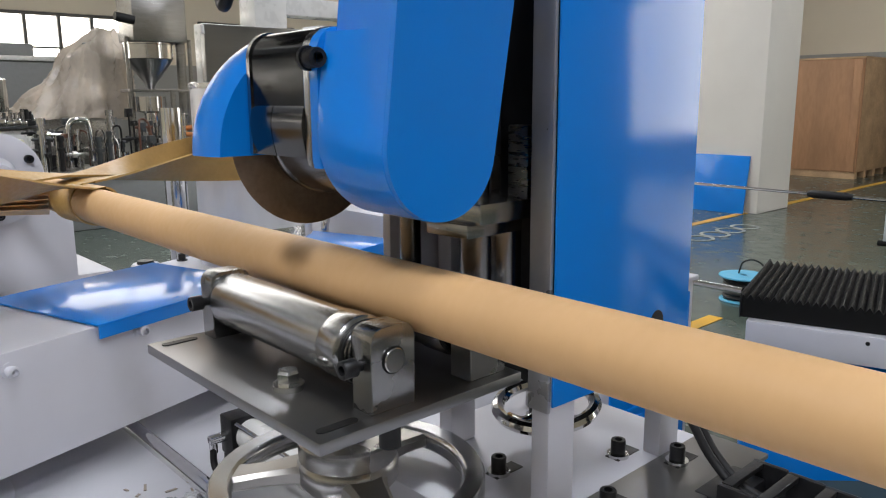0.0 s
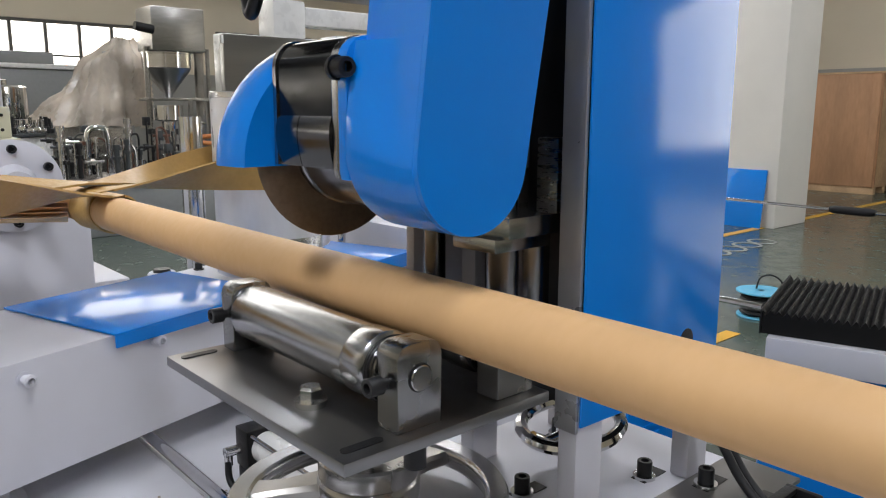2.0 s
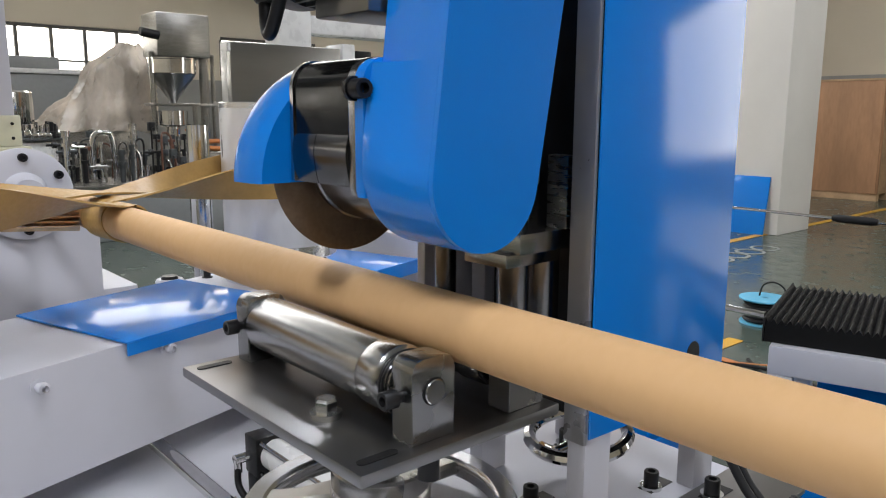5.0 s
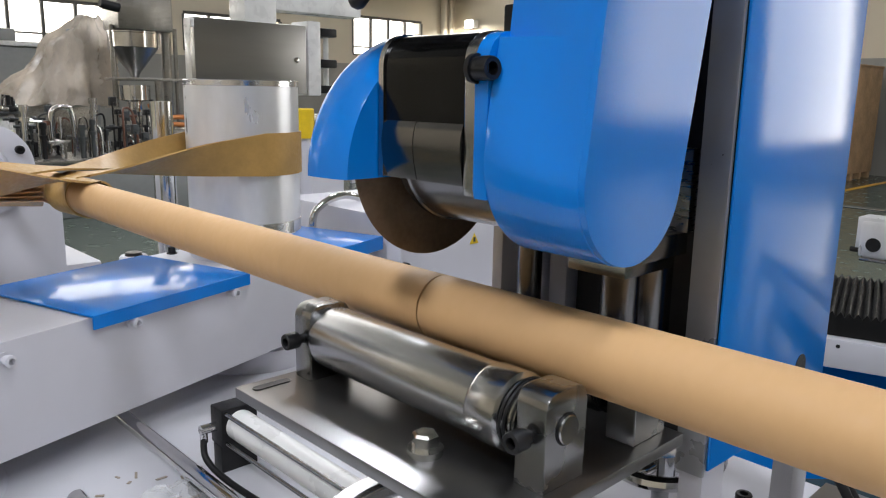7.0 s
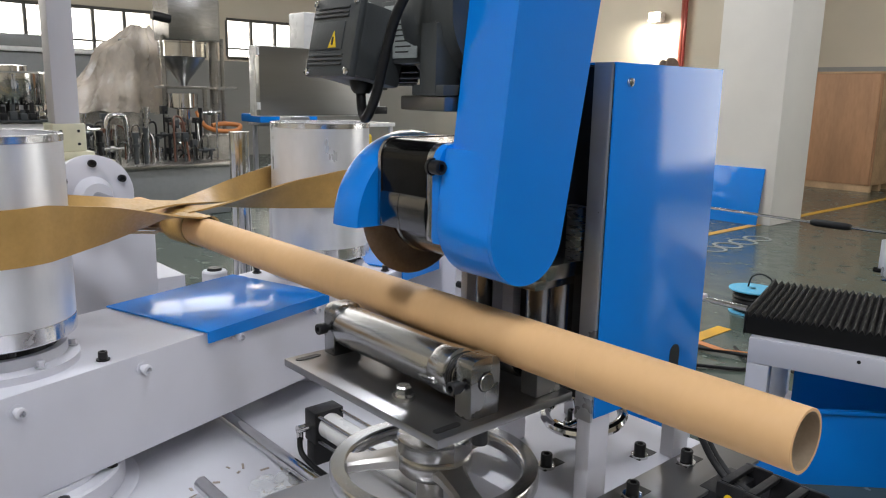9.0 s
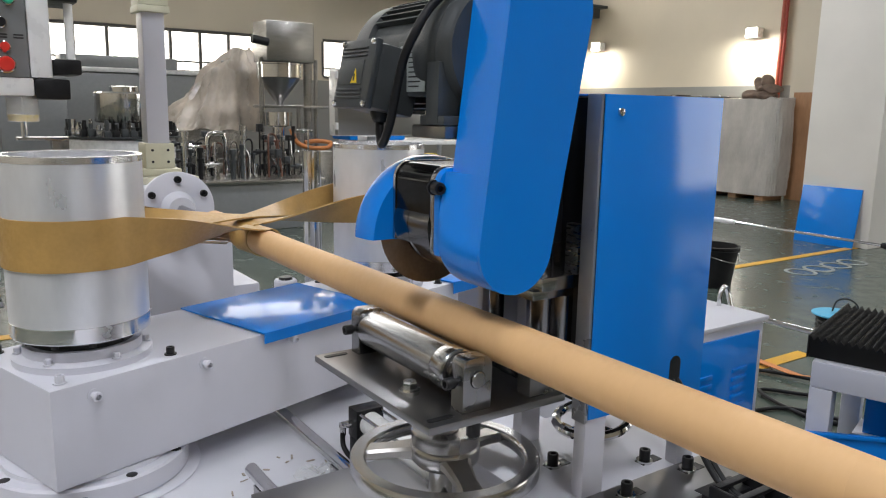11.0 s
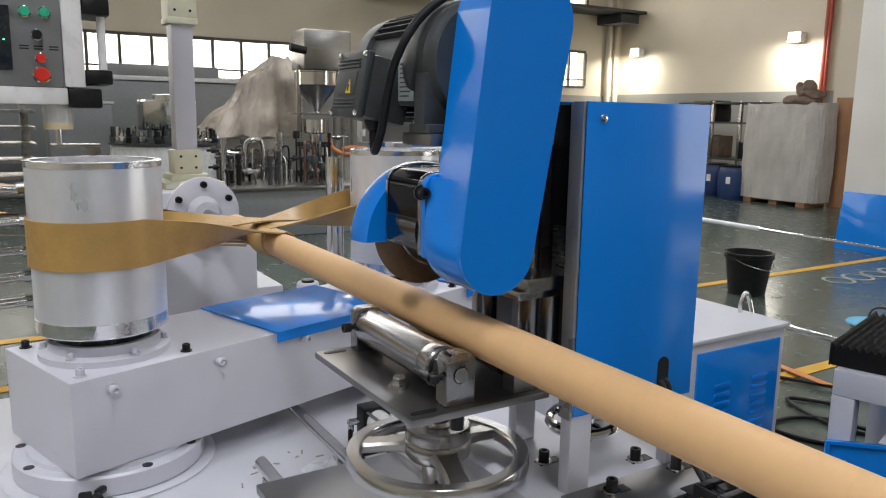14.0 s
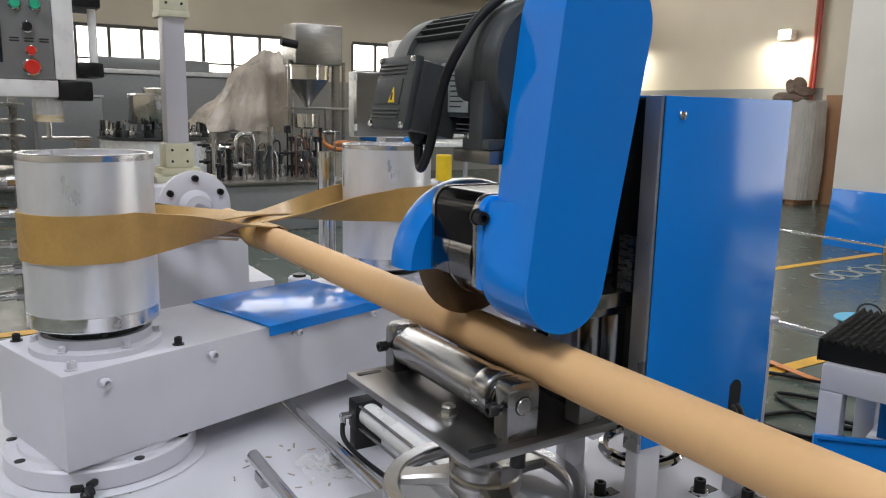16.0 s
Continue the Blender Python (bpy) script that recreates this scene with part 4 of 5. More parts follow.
part("mount", abox(B(), -1.265, -1.24, AY - 0.03, AY + 0.03, 0.595, AZ - 0.03, 0.001), BLACK, air)
part("piston_rod", acyl(B(), (-0.825, AY, AZ), (-0.70, AY, AZ), 0.008), CHROME, air)

chips = B()
rng = random.Random(7)
for i in range(46):
    x, y = rng.uniform(-1.7, -0.4), rng.uniform(-0.45, 0.12)
    if rng.random() < 0.55:
        x, y = rng.gauss(-1.22, 0.09), rng.gauss(-0.03, 0.05)
    l, w, a = rng.uniform(0.002, 0.009), rng.uniform(0.0008, 0.0025), rng.uniform(0, 180)
    abox(chips, -l, l, -w, w, 0, 0.0012, 0, pose(x, y, 0.5955, rng.uniform(-6, 6), rng.uniform(-6, 6), a))
solid("paper_chips", chips, mat("paper_dust", (0.34, 0.29, 0.24), 0.7), "small paper offcuts scattered on the bed", "offcuts", kind="stuff")

scrap = B()
rows = []
for i in range(15):
    u = i / 14 - 0.5
    rows.append([scrap.verts.new((-1.20 + 0.11 * u + 0.02 * noise.noise(Vector((4 * u, 3 * v, 2))), -0.030 + 0.085 * v + 0.02 * noise.noise(Vector((3 * u, 4 * v, 8))), 0.5985 + 0.030 * max(0.0, 0.25 + noise.noise(Vector((7 * u, 7 * v, 5)))) * (1 - 2.6 * (u * u + v * v)))) for v in (j / 14 - 0.5 for j in range(15))])
for p, q in zip(rows, rows[1:]):
    for j in range(14):
        scrap.faces.new((p[j], p[j + 1], q[j + 1], q[j]))
solid("plastic_scrap", scrap, CLEAR, "crumpled scrap of clear film lying on the bed", "plastic film")

# ---- behind the drums: mast, control panels, paper feed ----
CREAM = mat("cream_cast_paint", (0.62, 0.60, 0.45), 0.5, var=0.06, scale=30)
mast = thing("panel_mast", "white square steel mast with cream clamp brackets", "mast")
part("tube_post", abox(B(), -2.455, -2.385, -0.035, 0.030, 1.150, 2.6, 0.006), WHITE, mast)
for z0, z1 in ((1.085, 1.160), (1.558, 1.64)):
    br = part("clamp_bracket", abox(abox(B(), -2.465, -2.374, -0.045, 0.040, z0, z1, 0.004), -2.468 if z0 > 1.3 else -2.48, -2.371 if z0 > 1.3 else -2.36, -0.048 if z0 > 1.3 else -0.06, 0.043 if z0 > 1.3 else 0.056, z0 - 0.02, z0, 0.004), CREAM, mast, "cream cast clamp bracket")
    for by in (-0.025, 0.020):
        for bz in (z0 + 0.02, z1 - 0.02):
            part("bolt_hole", acyl(B(), (-2.374, by, bz), (-2.372, by, bz), 0.004, seg=12), BLACK, br)
part("mast_foot", abox(B(), -2.52, -2.30, -0.09, 0.09, 1.0455, 1.0648, 0.004), CREAM, mast)

panel = thing("control_panel", "grey control panel with push buttons and a dark screen", "control panel")
PX = -2.2
GREYBOX = mat("grey_panel_paint", (0.238, 0.245, 0.248), 0.4, metal=0.3, var=0.05, scale=20)
part("box", abox(B(), PX - 0.20, PX, -0.95, -0.352, 1.335, 1.80, 0.004), GREYBOX, panel)
part("side_profile", abox(B(), PX - 0.20, PX + 0.002, -0.3515, -0.300, 1.335, 1.80, 0.008), PVC, panel)
part("bottom_rail", abox(B(), PX - 0.20, PX + 0.004, -0.95, -0.345, 1.290, 1.3345, 0.006), PVC, panel)
part("corner_cap", abox(B(), PX - 0.20, PX + 0.008, -0.3445, -0.262, 1.282, 1.3345, 0.008), BLACK, panel)
for z0, z1 in ((1.345, 1.385), (1.525, 1.57), (1.72, 1.76)):
    part("handle_clamp", abox(B(), PX - 0.16, PX + 0.006, -0.2995, -0.232, z0, z1, 0.008), BLACK, panel)
part("handle_tube", acyl(B(), (PX - 0.03, -0.252, 1.385), (PX - 0.03, -0.252, 1.76), 0.011), PVC, panel, "white handle tube")
part("screen", abox(B(), PX, PX + 0.006, -0.80, -0.468, 1.375, 1.535, 0.003), SIGHT, panel, "dark touch screen")
part("pixel_light", abox(B(), PX + 0.0062, PX + 0.0068, -0.487, -0.482, 1.448, 1.452), mat("green_led", (0.1, 0.9, 0.5), emit=1.5), panel)


def button(y, z, r, material, long=0.014):
    b = part("push_button", lathe(B(), [(0, 0), (r, 0), (r, long * 0.8), (r * 0.85, long), (0, long)], Matrix.Translation((PX + 0.004, y, z)) @ Matrix.Rotation(radians(90), 4, "Y"), seg=24), material, panel)
    part("collar", lathe(B(), [(r, 0), (r * 1.22, 0), (r * 1.2, 0.005), (r, 0.006)], Matrix.Translation((PX + 0.001, y, z)) @ Matrix.Rotation(radians(90), 4, "Y"), seg=24), CHROME, b)


button(-0.434, 1.522, 0.0125, GREEN)
button(-0.389, 1.522, 0.0125, GREEN)
button(-0.409, 1.466, 0.012, BLACK, 0.02)
button(-0.404, 1.408, 0.0115, RED)
button(-0.404, 1.366, 0.0185, RED, 0.024)
for ly in (-0.440, -0.407, -0.372):
    for k in range(2):
        part("caption_bar", abox(B(), PX + 0.0005, PX + 0.001, ly - 0.011, ly + 0.011, 1.436 - 0.007 * k, 1.4395 - 0.007 * k), INK, panel)
part("panel_arm", acyl(B(), (PX - 0.1, -0.7, 1.80), (PX - 0.1, -0.7, 2.55), 0.04), PVC, panel)
part("arm_beam", abox(B(), -2.45, PX - 0.06, -0.75, 0.03, 2.50, 2.58, 0.006), WHITE, mast)

cup = thing("oil_cup", "clear drip oil cup a quarter full of amber oil", "oil cup")
cx, cy = -2.25, -0.37
part("glass", lathe(B(), [(0.036, 1.225), (0.038, 1.225), (0.038, 1.295), (0.036, 1.295)], pose(cx, cy, 0), seg=32, closed=True), CLEAR, cup)
part("oil", lathe(B(), [(0, 1.226), (0.0355, 1.226), (0.0355, 1.243), (0, 1.243)], pose(cx, cy, 0), seg=32), OIL, cup, "amber oil")
part("cap", lathe(B(), [(0, 1.293), (0.036, 1.293), (0.034, 1.303), (0.006, 1.305), (0.006, 1.325), (0.012, 1.33), (0, 1.335)], pose(cx, cy, 0), seg=32), CLEAR, cup)
part("needle", acyl(B(), (cx, cy, 1.225), (cx, cy, 1.32), 0.003), CHROME, cup)
part("stem", acyl(B(), (cx, cy, 1.185), (cx, cy, 1.226), 0.008), CHROME, cup)
part("bracket_arm", abox(abox(B(), cx - 0.03, cx + 0.03, cy - 0.02, cy + 0.10, 1.178, 1.186, 0.001), cx - 0.02, cx + 0.02, cy + 0.06, cy + 0.10, 0.90, 1.1779, 0.001), STEEL, cup)
part("bracket_leg", abox(B(), cx - 0.06, cx + 0.06, cy + 0.04, cy + 0.22, 0.0, 0.90, 0.002), WHITE, cup)

feed = thing("paper_feed", "steel feed rods guiding flat brown paper strips", "paper feed")
for k, fz in enumerate((1.085, 1.005, 0.93, 0.865, 0.80)):
    for dx in (0, 0.045):
        rod_bm = acyl(B(), (-2.05 - dx, -0.92, fz - 0.02), (-2.05 - dx, -0.47, fz + 0.0), 0.007, seg=16)
        part("feed_rod", rod_bm, CHROME, feed)
        part("rod_nut", acyl(B(), (-2.05 - dx, -0.487, fz - 0.001), (-2.05 - dx, -0.465, fz), 0.0125, seg=6), CHROME, feed)
part("feed_upright", abox(B(), -2.14, -1.98, -0.97, -0.92, 0.0, 1.2, 0.004), WHITE, feed)
for k, (z0, z1) in enumerate(((1.07, 1.012), (1.0, 0.995), (0.945, 0.975))):
    strip = ribbon(B(), [(Vector((-3.3, -0.95 - 0.05 * k, z0)), Vector((0.02, 0.05, 0.0)), Vector((0, 0, 1))), (Vector((-2.3, -0.50 - 0.05 * k, z0)), Vector((0.03, 0.05, 0.0)), Vector((0, 0, 1))), (Vector((-1.74, -0.035, z1)), Vector((0.05, -0.01, 0.012)), Vector((0, 0, 1)))], 0.0008)
    part("paper_strip", strip, KRAFT, feed, "flat strip of brown paper")
for k in range(4):
    strip = ribbon(B(), [(Vector((-2.25, -0.40 + 0.05 * k, 0.925 + 0.012 * k)), Vector((0.03, -0.02, 0.0)), Vector((0, 0, 1))), (Vector((-1.70, -0.03, 0.965 + 0.008 * k)), Vector((0.04, -0.01, 0.01)), Vector((0, 0, 1)))], 0.0008)
    part("paper_strip", strip, KRAFT, feed, "flat strip of brown paper")

post = thing("steel_post", "polished round steel post on a white foot", "post")
part("shaft", acyl(B(), (-2.3, 0.455, 0.25), (-2.3, 0.455, 1.135), 0.030, seg=32), CHROME, post)
part("base", abox(B(), -2.45, -2.15, 0.34, 0.58, 0.0, 0.25, 0.01), WHITE, post)
plug = thing("round_foot", "white round machine foot with a black cap", "machine foot")
part("body", lathe(B(), [(0, 0.64), (0.05, 0.64), (0.05, 0.66), (0.036, 0.70), (0.036, 0.735), (0.032, 0.74), (0, 0.74)], pose(-2.21, 0.32, 0), seg=36), WHITE, plug)
part("cap", lathe(B(), [(0, 0.74), (0.022, 0.74), (0.02, 0.748), (0, 0.75)], pose(-2.21, 0.32, 0), seg=24), BLACK, plug)
part("stand", abox(B(), -2.26, -2.16, 0.345 - 0.075, 0.37, 0.25, 0.64, 0.005), WHITE, plug)

box2 = thing("electrical_box", "brushed steel electrical box on a white post", "electrical box")
part("door", abox(B(), -3.085, -3.05, 0.925, 1.425, 1.155, 1.437, 0.004), BOXSTEEL, box2, "brushed steel door")
part("body", abox(B(), -3.16, -3.0855, 0.935, 1.435, 1.150, 1.442, 0.006), PVC, box2)
part("edge_profile", abox(B(), -3.18, -3.05, 1.4355, 1.50, 1.150, 1.46, 0.006), PVC, box2)
for z0 in (1.16, 1.27, 1.40):
    part("handle_clamp", abox(B(), -3.22, -3.05, 1.5005, 1.585, z0, z0 + 0.035, 0.006), BLACK, box2)
part("handle_tube", acyl(B(), (-3.1, 1.56, 1.16), (-3.1, 1.56, 1.43), 0.012), PVC, box2)
lk = part("lock", lathe(B(), [(0, 0), (0.013, 0), (0.011, 0.005), (0, 0.007)], Matrix.Translation((-3.05, 1.375, 1.295)) @ Matrix.Rotation(radians(90), 4, "Y"), seg=24), CHROME, box2)
for z0 in (1.18, 1.40):
    part("hinge", acyl(B(), (-3.05, 0.918, z0), (-3.05, 0.918, z0 + 0.03), 0.008), PVC, box2)
part("arm", abox(B(), -3.25, -3.12, 1.18, 1.33, 1.4425, 1.595, 0.01), PVC, box2)
part("arm_top", abox(B(), -3.24, -3.13, 1.3305, 1.78, 1.50, 1.575, 0.01), PVC, box2)
part("stand_post", abox(B(), -3.26, -3.16, 1.13, 1.23, 0, 1.146, 0.006), WHITE, box2)

# ---- far end of the hall: filling machines ----
solid("dado_west", abox(B(), -13.996, -13.97, -9, 12.9, 0, 1.78), GREYWALL, "grey painted lower band of the wall", "wall band", kind="structure")
hop = thing("filling_machine", "stainless filling machine with a conical hopper", "filling machine")
part("drive_box", abox(B(), -9.35, -8.9, 2.90, 3.52, 1.80, 2.28, 0.02), STAINLESS, hop)
part("hopper", lathe(B(), [(0.03, 1.25), (0.06, 1.34), (0.255, 1.60), (0.262, 1.615)], pose(-9.1, 3.13, 0), seg=36), PLATE, hop, "dark polished conical hopper")
part("hopper_band", lathe(B(), [(0.262, 1.615), (0.268, 1.62), (0.268, 1.77), (0.274, 1.775), (0.274, 1.79), (0.262, 1.79)], pose(-9.1, 3.13, 0), seg=36), CHROME, hop, "bright steel band")
for py, pr in ((3.49, 0.055), (3.60, 0.025), (2.88, 0.03)):
    part("column", acyl(B(), (-9.05, py, 0.3), (-9.05, py, 1.85), pr), STAINLESS, hop)
part("cross_plate", abox(B(), -9.2, -8.9, 2.82, 3.72, 1.25, 1.285, 0.004), STAINLESS, hop)
part("bowl", lathe(B(), [(0, 0.8), (0.08, 0.8), (0.08, 1.02), (0.17, 1.04), (0.17, 1.2), (0.15, 1.2), (0, 1.1)], pose(-8.95, 3.05, 0), seg=32), CHROME, hop)
part("nozzle", acyl(acyl(B(), (-8.95, 3.05, 0.35), (-8.95, 3.05, 0.8), 0.035), (-8.9, 3.3, 0.3), (-8.9, 3.3, 1.25), 0.03), STAINLESS, hop)
part("tank", abox(B(), -9.3, -8.8, 2.95, 3.75, 0.0, 0.72, 0.02), STAINLESS, hop)
part("sensor", acyl(B(), (-8.9, 2.92, 2.02), (-8.9, 2.72, 2.05), 0.05), BLACK, hop)
part("hose", sweep(B(), [(-8.8, 3.15, 1.0), (-8.75, 3.2, 0.85), (-8.75, 3.35, 0.78), (-8.75, 3.6, 0.77), (-8.8, 3.68, 0.83), (-8.85, 3.5, 0.85), (-8.85, 3.35, 0.83)], 0.028), COPPERHOSE, hop, "orange hose")

rot = thing("rotary_filler", "white rotary table with a polished pot and clamps", "filling machine")
part("base", lathe(B(), [(0, 0.0), (0.56, 0.0), (0.6, 0.35), (0.6, 0.86), (0.57, 0.88), (0, 0.88)], pose(-9.6, 1.36, 0), seg=40), PVC, rot)
part("pot", lathe(B(), [(0, 1.05), (0.33, 1.05), (0.34, 1.08), (0.34, 1.38), (0.32, 1.4), (0.16, 1.4), (0.16, 1.46), (0.14, 1.47), (0, 1.47)], pose(-9.6, 1.42, 0), seg=40), CHROME, rot)
rr = random.Random(3)
for k in range(40):
    a = radians(9 * k)
    x, y = -9.6 + 0.54 * math.cos(a), 1.38 + 0.58 * math.sin(a)
    part("clamp", abox(acyl(B(), (x, y, 0.9), (x, y, 1.02 + rr.uniform(-0.04, 0.07)), 0.024, seg=12), x - 0.045, x + 0.045, y - 0.035, y + 0.035, 0.9005, 0.95 + rr.uniform(0, 0.04), 0.01), rr.choice((BLACK, STEEL, DARKGREY, CHROME)), rot)
part("deck", lathe(B(), [(0, 0.882), (0.64, 0.882), (0.64, 0.90), (0, 0.90)], pose(-9.6, 1.38, 0), seg=40), DARKGREY, rot)

line = thing("bottling_line", "bottling line of stainless pipes, clamps and dark parts", "machine")
part("tray", abox(B(), -8.4, -7.5, 1.50, 2.95, 0.0, 0.49, 0.02), GREYBOX, line)
part("tray_rim", abox(B(), -8.42, -7.46, 1.48, 2.98, 0.49, 0.525, 0.01), STAINLESS, line)
part("pipe", sweep(B(), [(-8.0, 1.87, 0.52), (-8.0, 1.87, 0.85), (-8.0, 1.90, 0.96), (-8.0, 1.99, 0.98), (-8.0, 2.06, 0.92), (-8.0, 2.08, 0.52)], 0.028), CHROME, line, "bent polished pipe")
rust = mat("rust_paint", (0.12, 0.05, 0.03), 0.5)
rr = random.Random(11)
for k in range(70):
    y, z, x = rr.uniform(1.55, 2.85), rr.uniform(0.58, 1.02), rr.uniform(-8.35, -7.65)
    look_of = rr.choice((BLACK, BLACK, DARKGREY, STAINLESS, CHROME, BLACK, rust, DARKGREY, STEEL))
    bmk = B()
    shape = k % 4
    if shape == 0:
        rad = rr.uniform(0.012, 0.026)
        acyl(bmk, (x, y, 0.52), (x, y, z), rad, seg=14)
        acyl(bmk, (x, y, z), (x, y, z + 0.05), rad * 1.5, seg=14)
        acyl(bmk, (x, y, z - 0.09), (x, y, z - 0.06), rad * 1.7, seg=14)
        name = "filler_post"
    elif shape == 1:
        acyl(bmk, (x, y, 0.52), (x, y, z), 0.009, seg=10)
        abox(bmk, x - 0.035, x + 0.035, y - 0.03, y + 0.03, z, z + rr.uniform(0.04, 0.10), 0.008)
        acyl(bmk, (x + 0.035, y, z + 0.02), (x + 0.07, y, z + 0.02), 0.014, seg=12)
        name = "valve"
    elif shape == 2:
        w, e = rr.uniform(0.05, 0.14), rr.uniform(-0.1, 0.1)
        sweep(bmk, [(x, y, 0.52), (x, y, z - 0.08), (x + e, y + w * 0.4, z), (x + e, y + w, z - 0.06), (x, y + w * 1.1, 0.52)], rr.uniform(0.007, 0.014), seg=8)
        name = "hose"
    else:
        acyl(bmk, (x, y - 0.08, z), (x, y + 0.10, z), 0.014, seg=12)
        acyl(bmk, (x, y - 0.03, z), (x, y + 0.01, z), 0.030, seg=14)
        acyl(bmk, (x, y + 0.06, z - 0.05), (x, y + 0.06, 0.52), 0.010, seg=10)
        acyl(bmk, (x, y + 0.06, z), (x, y + 0.06, z - 0.05), 0.018, seg=12)
        name = "cross_pipe"
    part(name, bmk, look_of, line)

# draped sheeting over a machine
tent = thing("covered_machine", "machine draped in crumpled clear plastic sheeting", "covered machine")
tb_ = B()
n_a, n_h = 110, 44
rings = []
for j in range(n_h + 1):
    h = j / n_h
    ring = []
    for i in range(n_a):
        a = 2 * math.pi * i / n_a
        r = (1 - h) ** 0.8 * 0.60 + 0.09 + 0.10 * math.exp(-((h - 0.72) / 0.16) ** 2)
        cyy = 2.50 + 0.56 * h ** 0.7
        c, d = math.cos(a + 0.8 * h), math.sin(a + 0.8 * h)
        fold = (1 - abs(noise.noise(Vector((3.2 * c, 3.2 * d, 0.7 * h))))) ** 2
        f = 0.78 + 0.34 * fold + 0.07 * (1 - abs(noise.noise(Vector((9 * c, 9 * d, 1.5 * h))))) ** 3
        ring.append(tb_.verts.new((-10.2 + 0.5 * r * f * math.cos(a), cyy + r * f * math.sin(a), 0.95 + 1.06 * h + 0.06 * noise.noise(Vector((4 * math.cos(a), 4 * math.sin(a), h * 5))))))
    rings.append(ring)
for p, q in zip(rings, rings[1:]):
    for i in range(n_a):
        tb_.faces.new((p[i], p[(i + 1) % n_a], q[(i + 1) % n_a], q[i]))
tb_.faces.new(rings[-1])
part("sheeting", tb_, FILMWRAP, tent, "crumpled translucent sheeting")
part("machine_body", abox(B(), -10.5, -9.95, 2.1, 3.0, 0.0, 1.05, 0.03), STAINLESS, tent)
part("machine_head", abox(B(), -10.4, -10.1, 2.75, 3.05, 1.06, 1.85, 0.03), GREYBOX, tent)
bench = thing("long_bench", "grey machine enclosure below the windows", "machine")
part("enclosure", abox(B(), -13.3, -12.4, -2.0, 3.9, 0.0, 1.72, 0.03), GREYBOX, bench)
part("lid", abox(B(), -13.35, -12.35, -2.05, 3.95, 1.7205, 1.79, 0.02), PVC, bench)
part("lid_box", abox(B(), -13.2, -12.7, 1.2, 2.9, 1.7905, 1.98, 0.03), GREYBOX, bench)
stack = thing("stainless_rack", "stainless rack with shelves near the paper feed", "rack")
for z in (0.75, 0.85, 0.95, 1.05, 1.15, 1.25):
    part("shelf", abox(B(), -5.6, -5.2, -1.6, -0.25, z, z + 0.02, 0.003), STAINLESS, stack)
for y in (-1.58, -0.95, -0.32):
    part("upright", abox(B(), -5.58, -5.53, y, y + 0.05, 0, 1.5, 0.003), STAINLESS, stack)
dresser = thing("grey_cabinet", "grey steel cabinet between the filling machines", "cabinet")
part("body", abox(B(), -11.2, -10.6, 0.2, 0.95, 0, 1.35, 0.02), GREYBOX, dresser)
part("top", abox(B(), -11.22, -10.58, 0.18, 0.97, 1.3505, 1.38, 0.005), WHITE, dresser)
tabl = thing("work_table", "white table with blue crates beyond the filling machines", "table")
part("tabletop", abox(B(), -9.2, -8.2, 4.0, 5.6, 0.82, 0.87, 0.006), PVC, tabl)
for tx in (-9.15, -8.27):
    for ty in (4.03, 5.53):
        part("leg", abox(B(), tx, tx + 0.05, ty, ty + 0.05, 0, 0.82, 0.004), WHITE, tabl)
solid("blue_crate", abox(B(), -9.0, -8.5, 3.8, 4.6, 0.871, 0.97, 0.02), BLUE, "low blue plastic crate on the white table", "crate")

# ---- right side of the hall ----
wrap = thing("wrapped_pallet", "tall pallet load wrapped in grey shrink film", "pallet load")
wb = B()
rings = []
for j in range(49):
    z = 0.075 + 1.44 * j / 48
    swellout = 0.985 + 0.03 * math.sin(math.pi * min(1.0, j / 44))
    ring = []
    for i in range(160):
        a = 2 * math.pi * i / 160
        crease = 1 + 0.012 * noise.noise(Vector((a * 3, z * 5, 0))) + 0.022 * noise.noise(Vector((a * 9, z * 1.6, 3))) + 0.016 * noise.noise(Vector((a * 26, z * 7, 9))) + 0.008 * noise.noise(Vector((a * 60, z * 16, 2)))
        sag = 0.05 * noise.noise(Vector((a * 2.5, 7, 1))) * (j / 48) ** 4
        ring.append(wb.verts.new((-7.245 + 0.655 * swellout * crease * math.copysign(abs(math.cos(a)) ** 0.42, math.cos(a)), 10.08 + 0.30 * swellout * crease * math.copysign(abs(math.sin(a)) ** 0.42, math.sin(a)), z + sag)))
    rings.append(ring)
for p, q in zip(rings, rings[1:]):
    for i in range(160):
        wb.faces.new((p[i], p[(i + 1) % 160], q[(i + 1) % 160], q[i]))
wb.faces.new(rings[-1]), wb.faces.new(rings[0][::-1])
part("load", wb, SHRINK, wrap, "grey shrink-wrapped load")
for k in range(3):
    part("pallet_board", abox(B(), -7.78 + 0.46 * k, -7.64 + 0.46 * k, 9.83, 10.33, 0.0, 0.0745, 0.004), PLY, wrap)
SACK = mat("brown_sack", (0.16, 0.11, 0.08), 0.7, var=0.3, scale=12)
for k, (bx, by, bz, s) in enumerate(((-7.06, 10.05, 1.56, 0.27), (-6.93, 10.1, 1.68, 0.2), (-7.05, 10.12, 1.71, 0.18), (-6.97, 10.05, 1.775, 0.13))):
    bag = B()
    bmesh.ops.create_icosphere(bag, subdivisions=3, radius=s, matrix=pose(bx, by, bz, 10 * k, 20 * k) @ Matrix.Diagonal((1, 0.8, 0.32, 1)))
    for v in bag.verts:
        v.co += 0.06 * noise.noise_vector(v.co * 6)
    solid("sack", bag, SACK, "brown crumpled sack lying on the pallet load", "sack", group="sacks on the pallet")


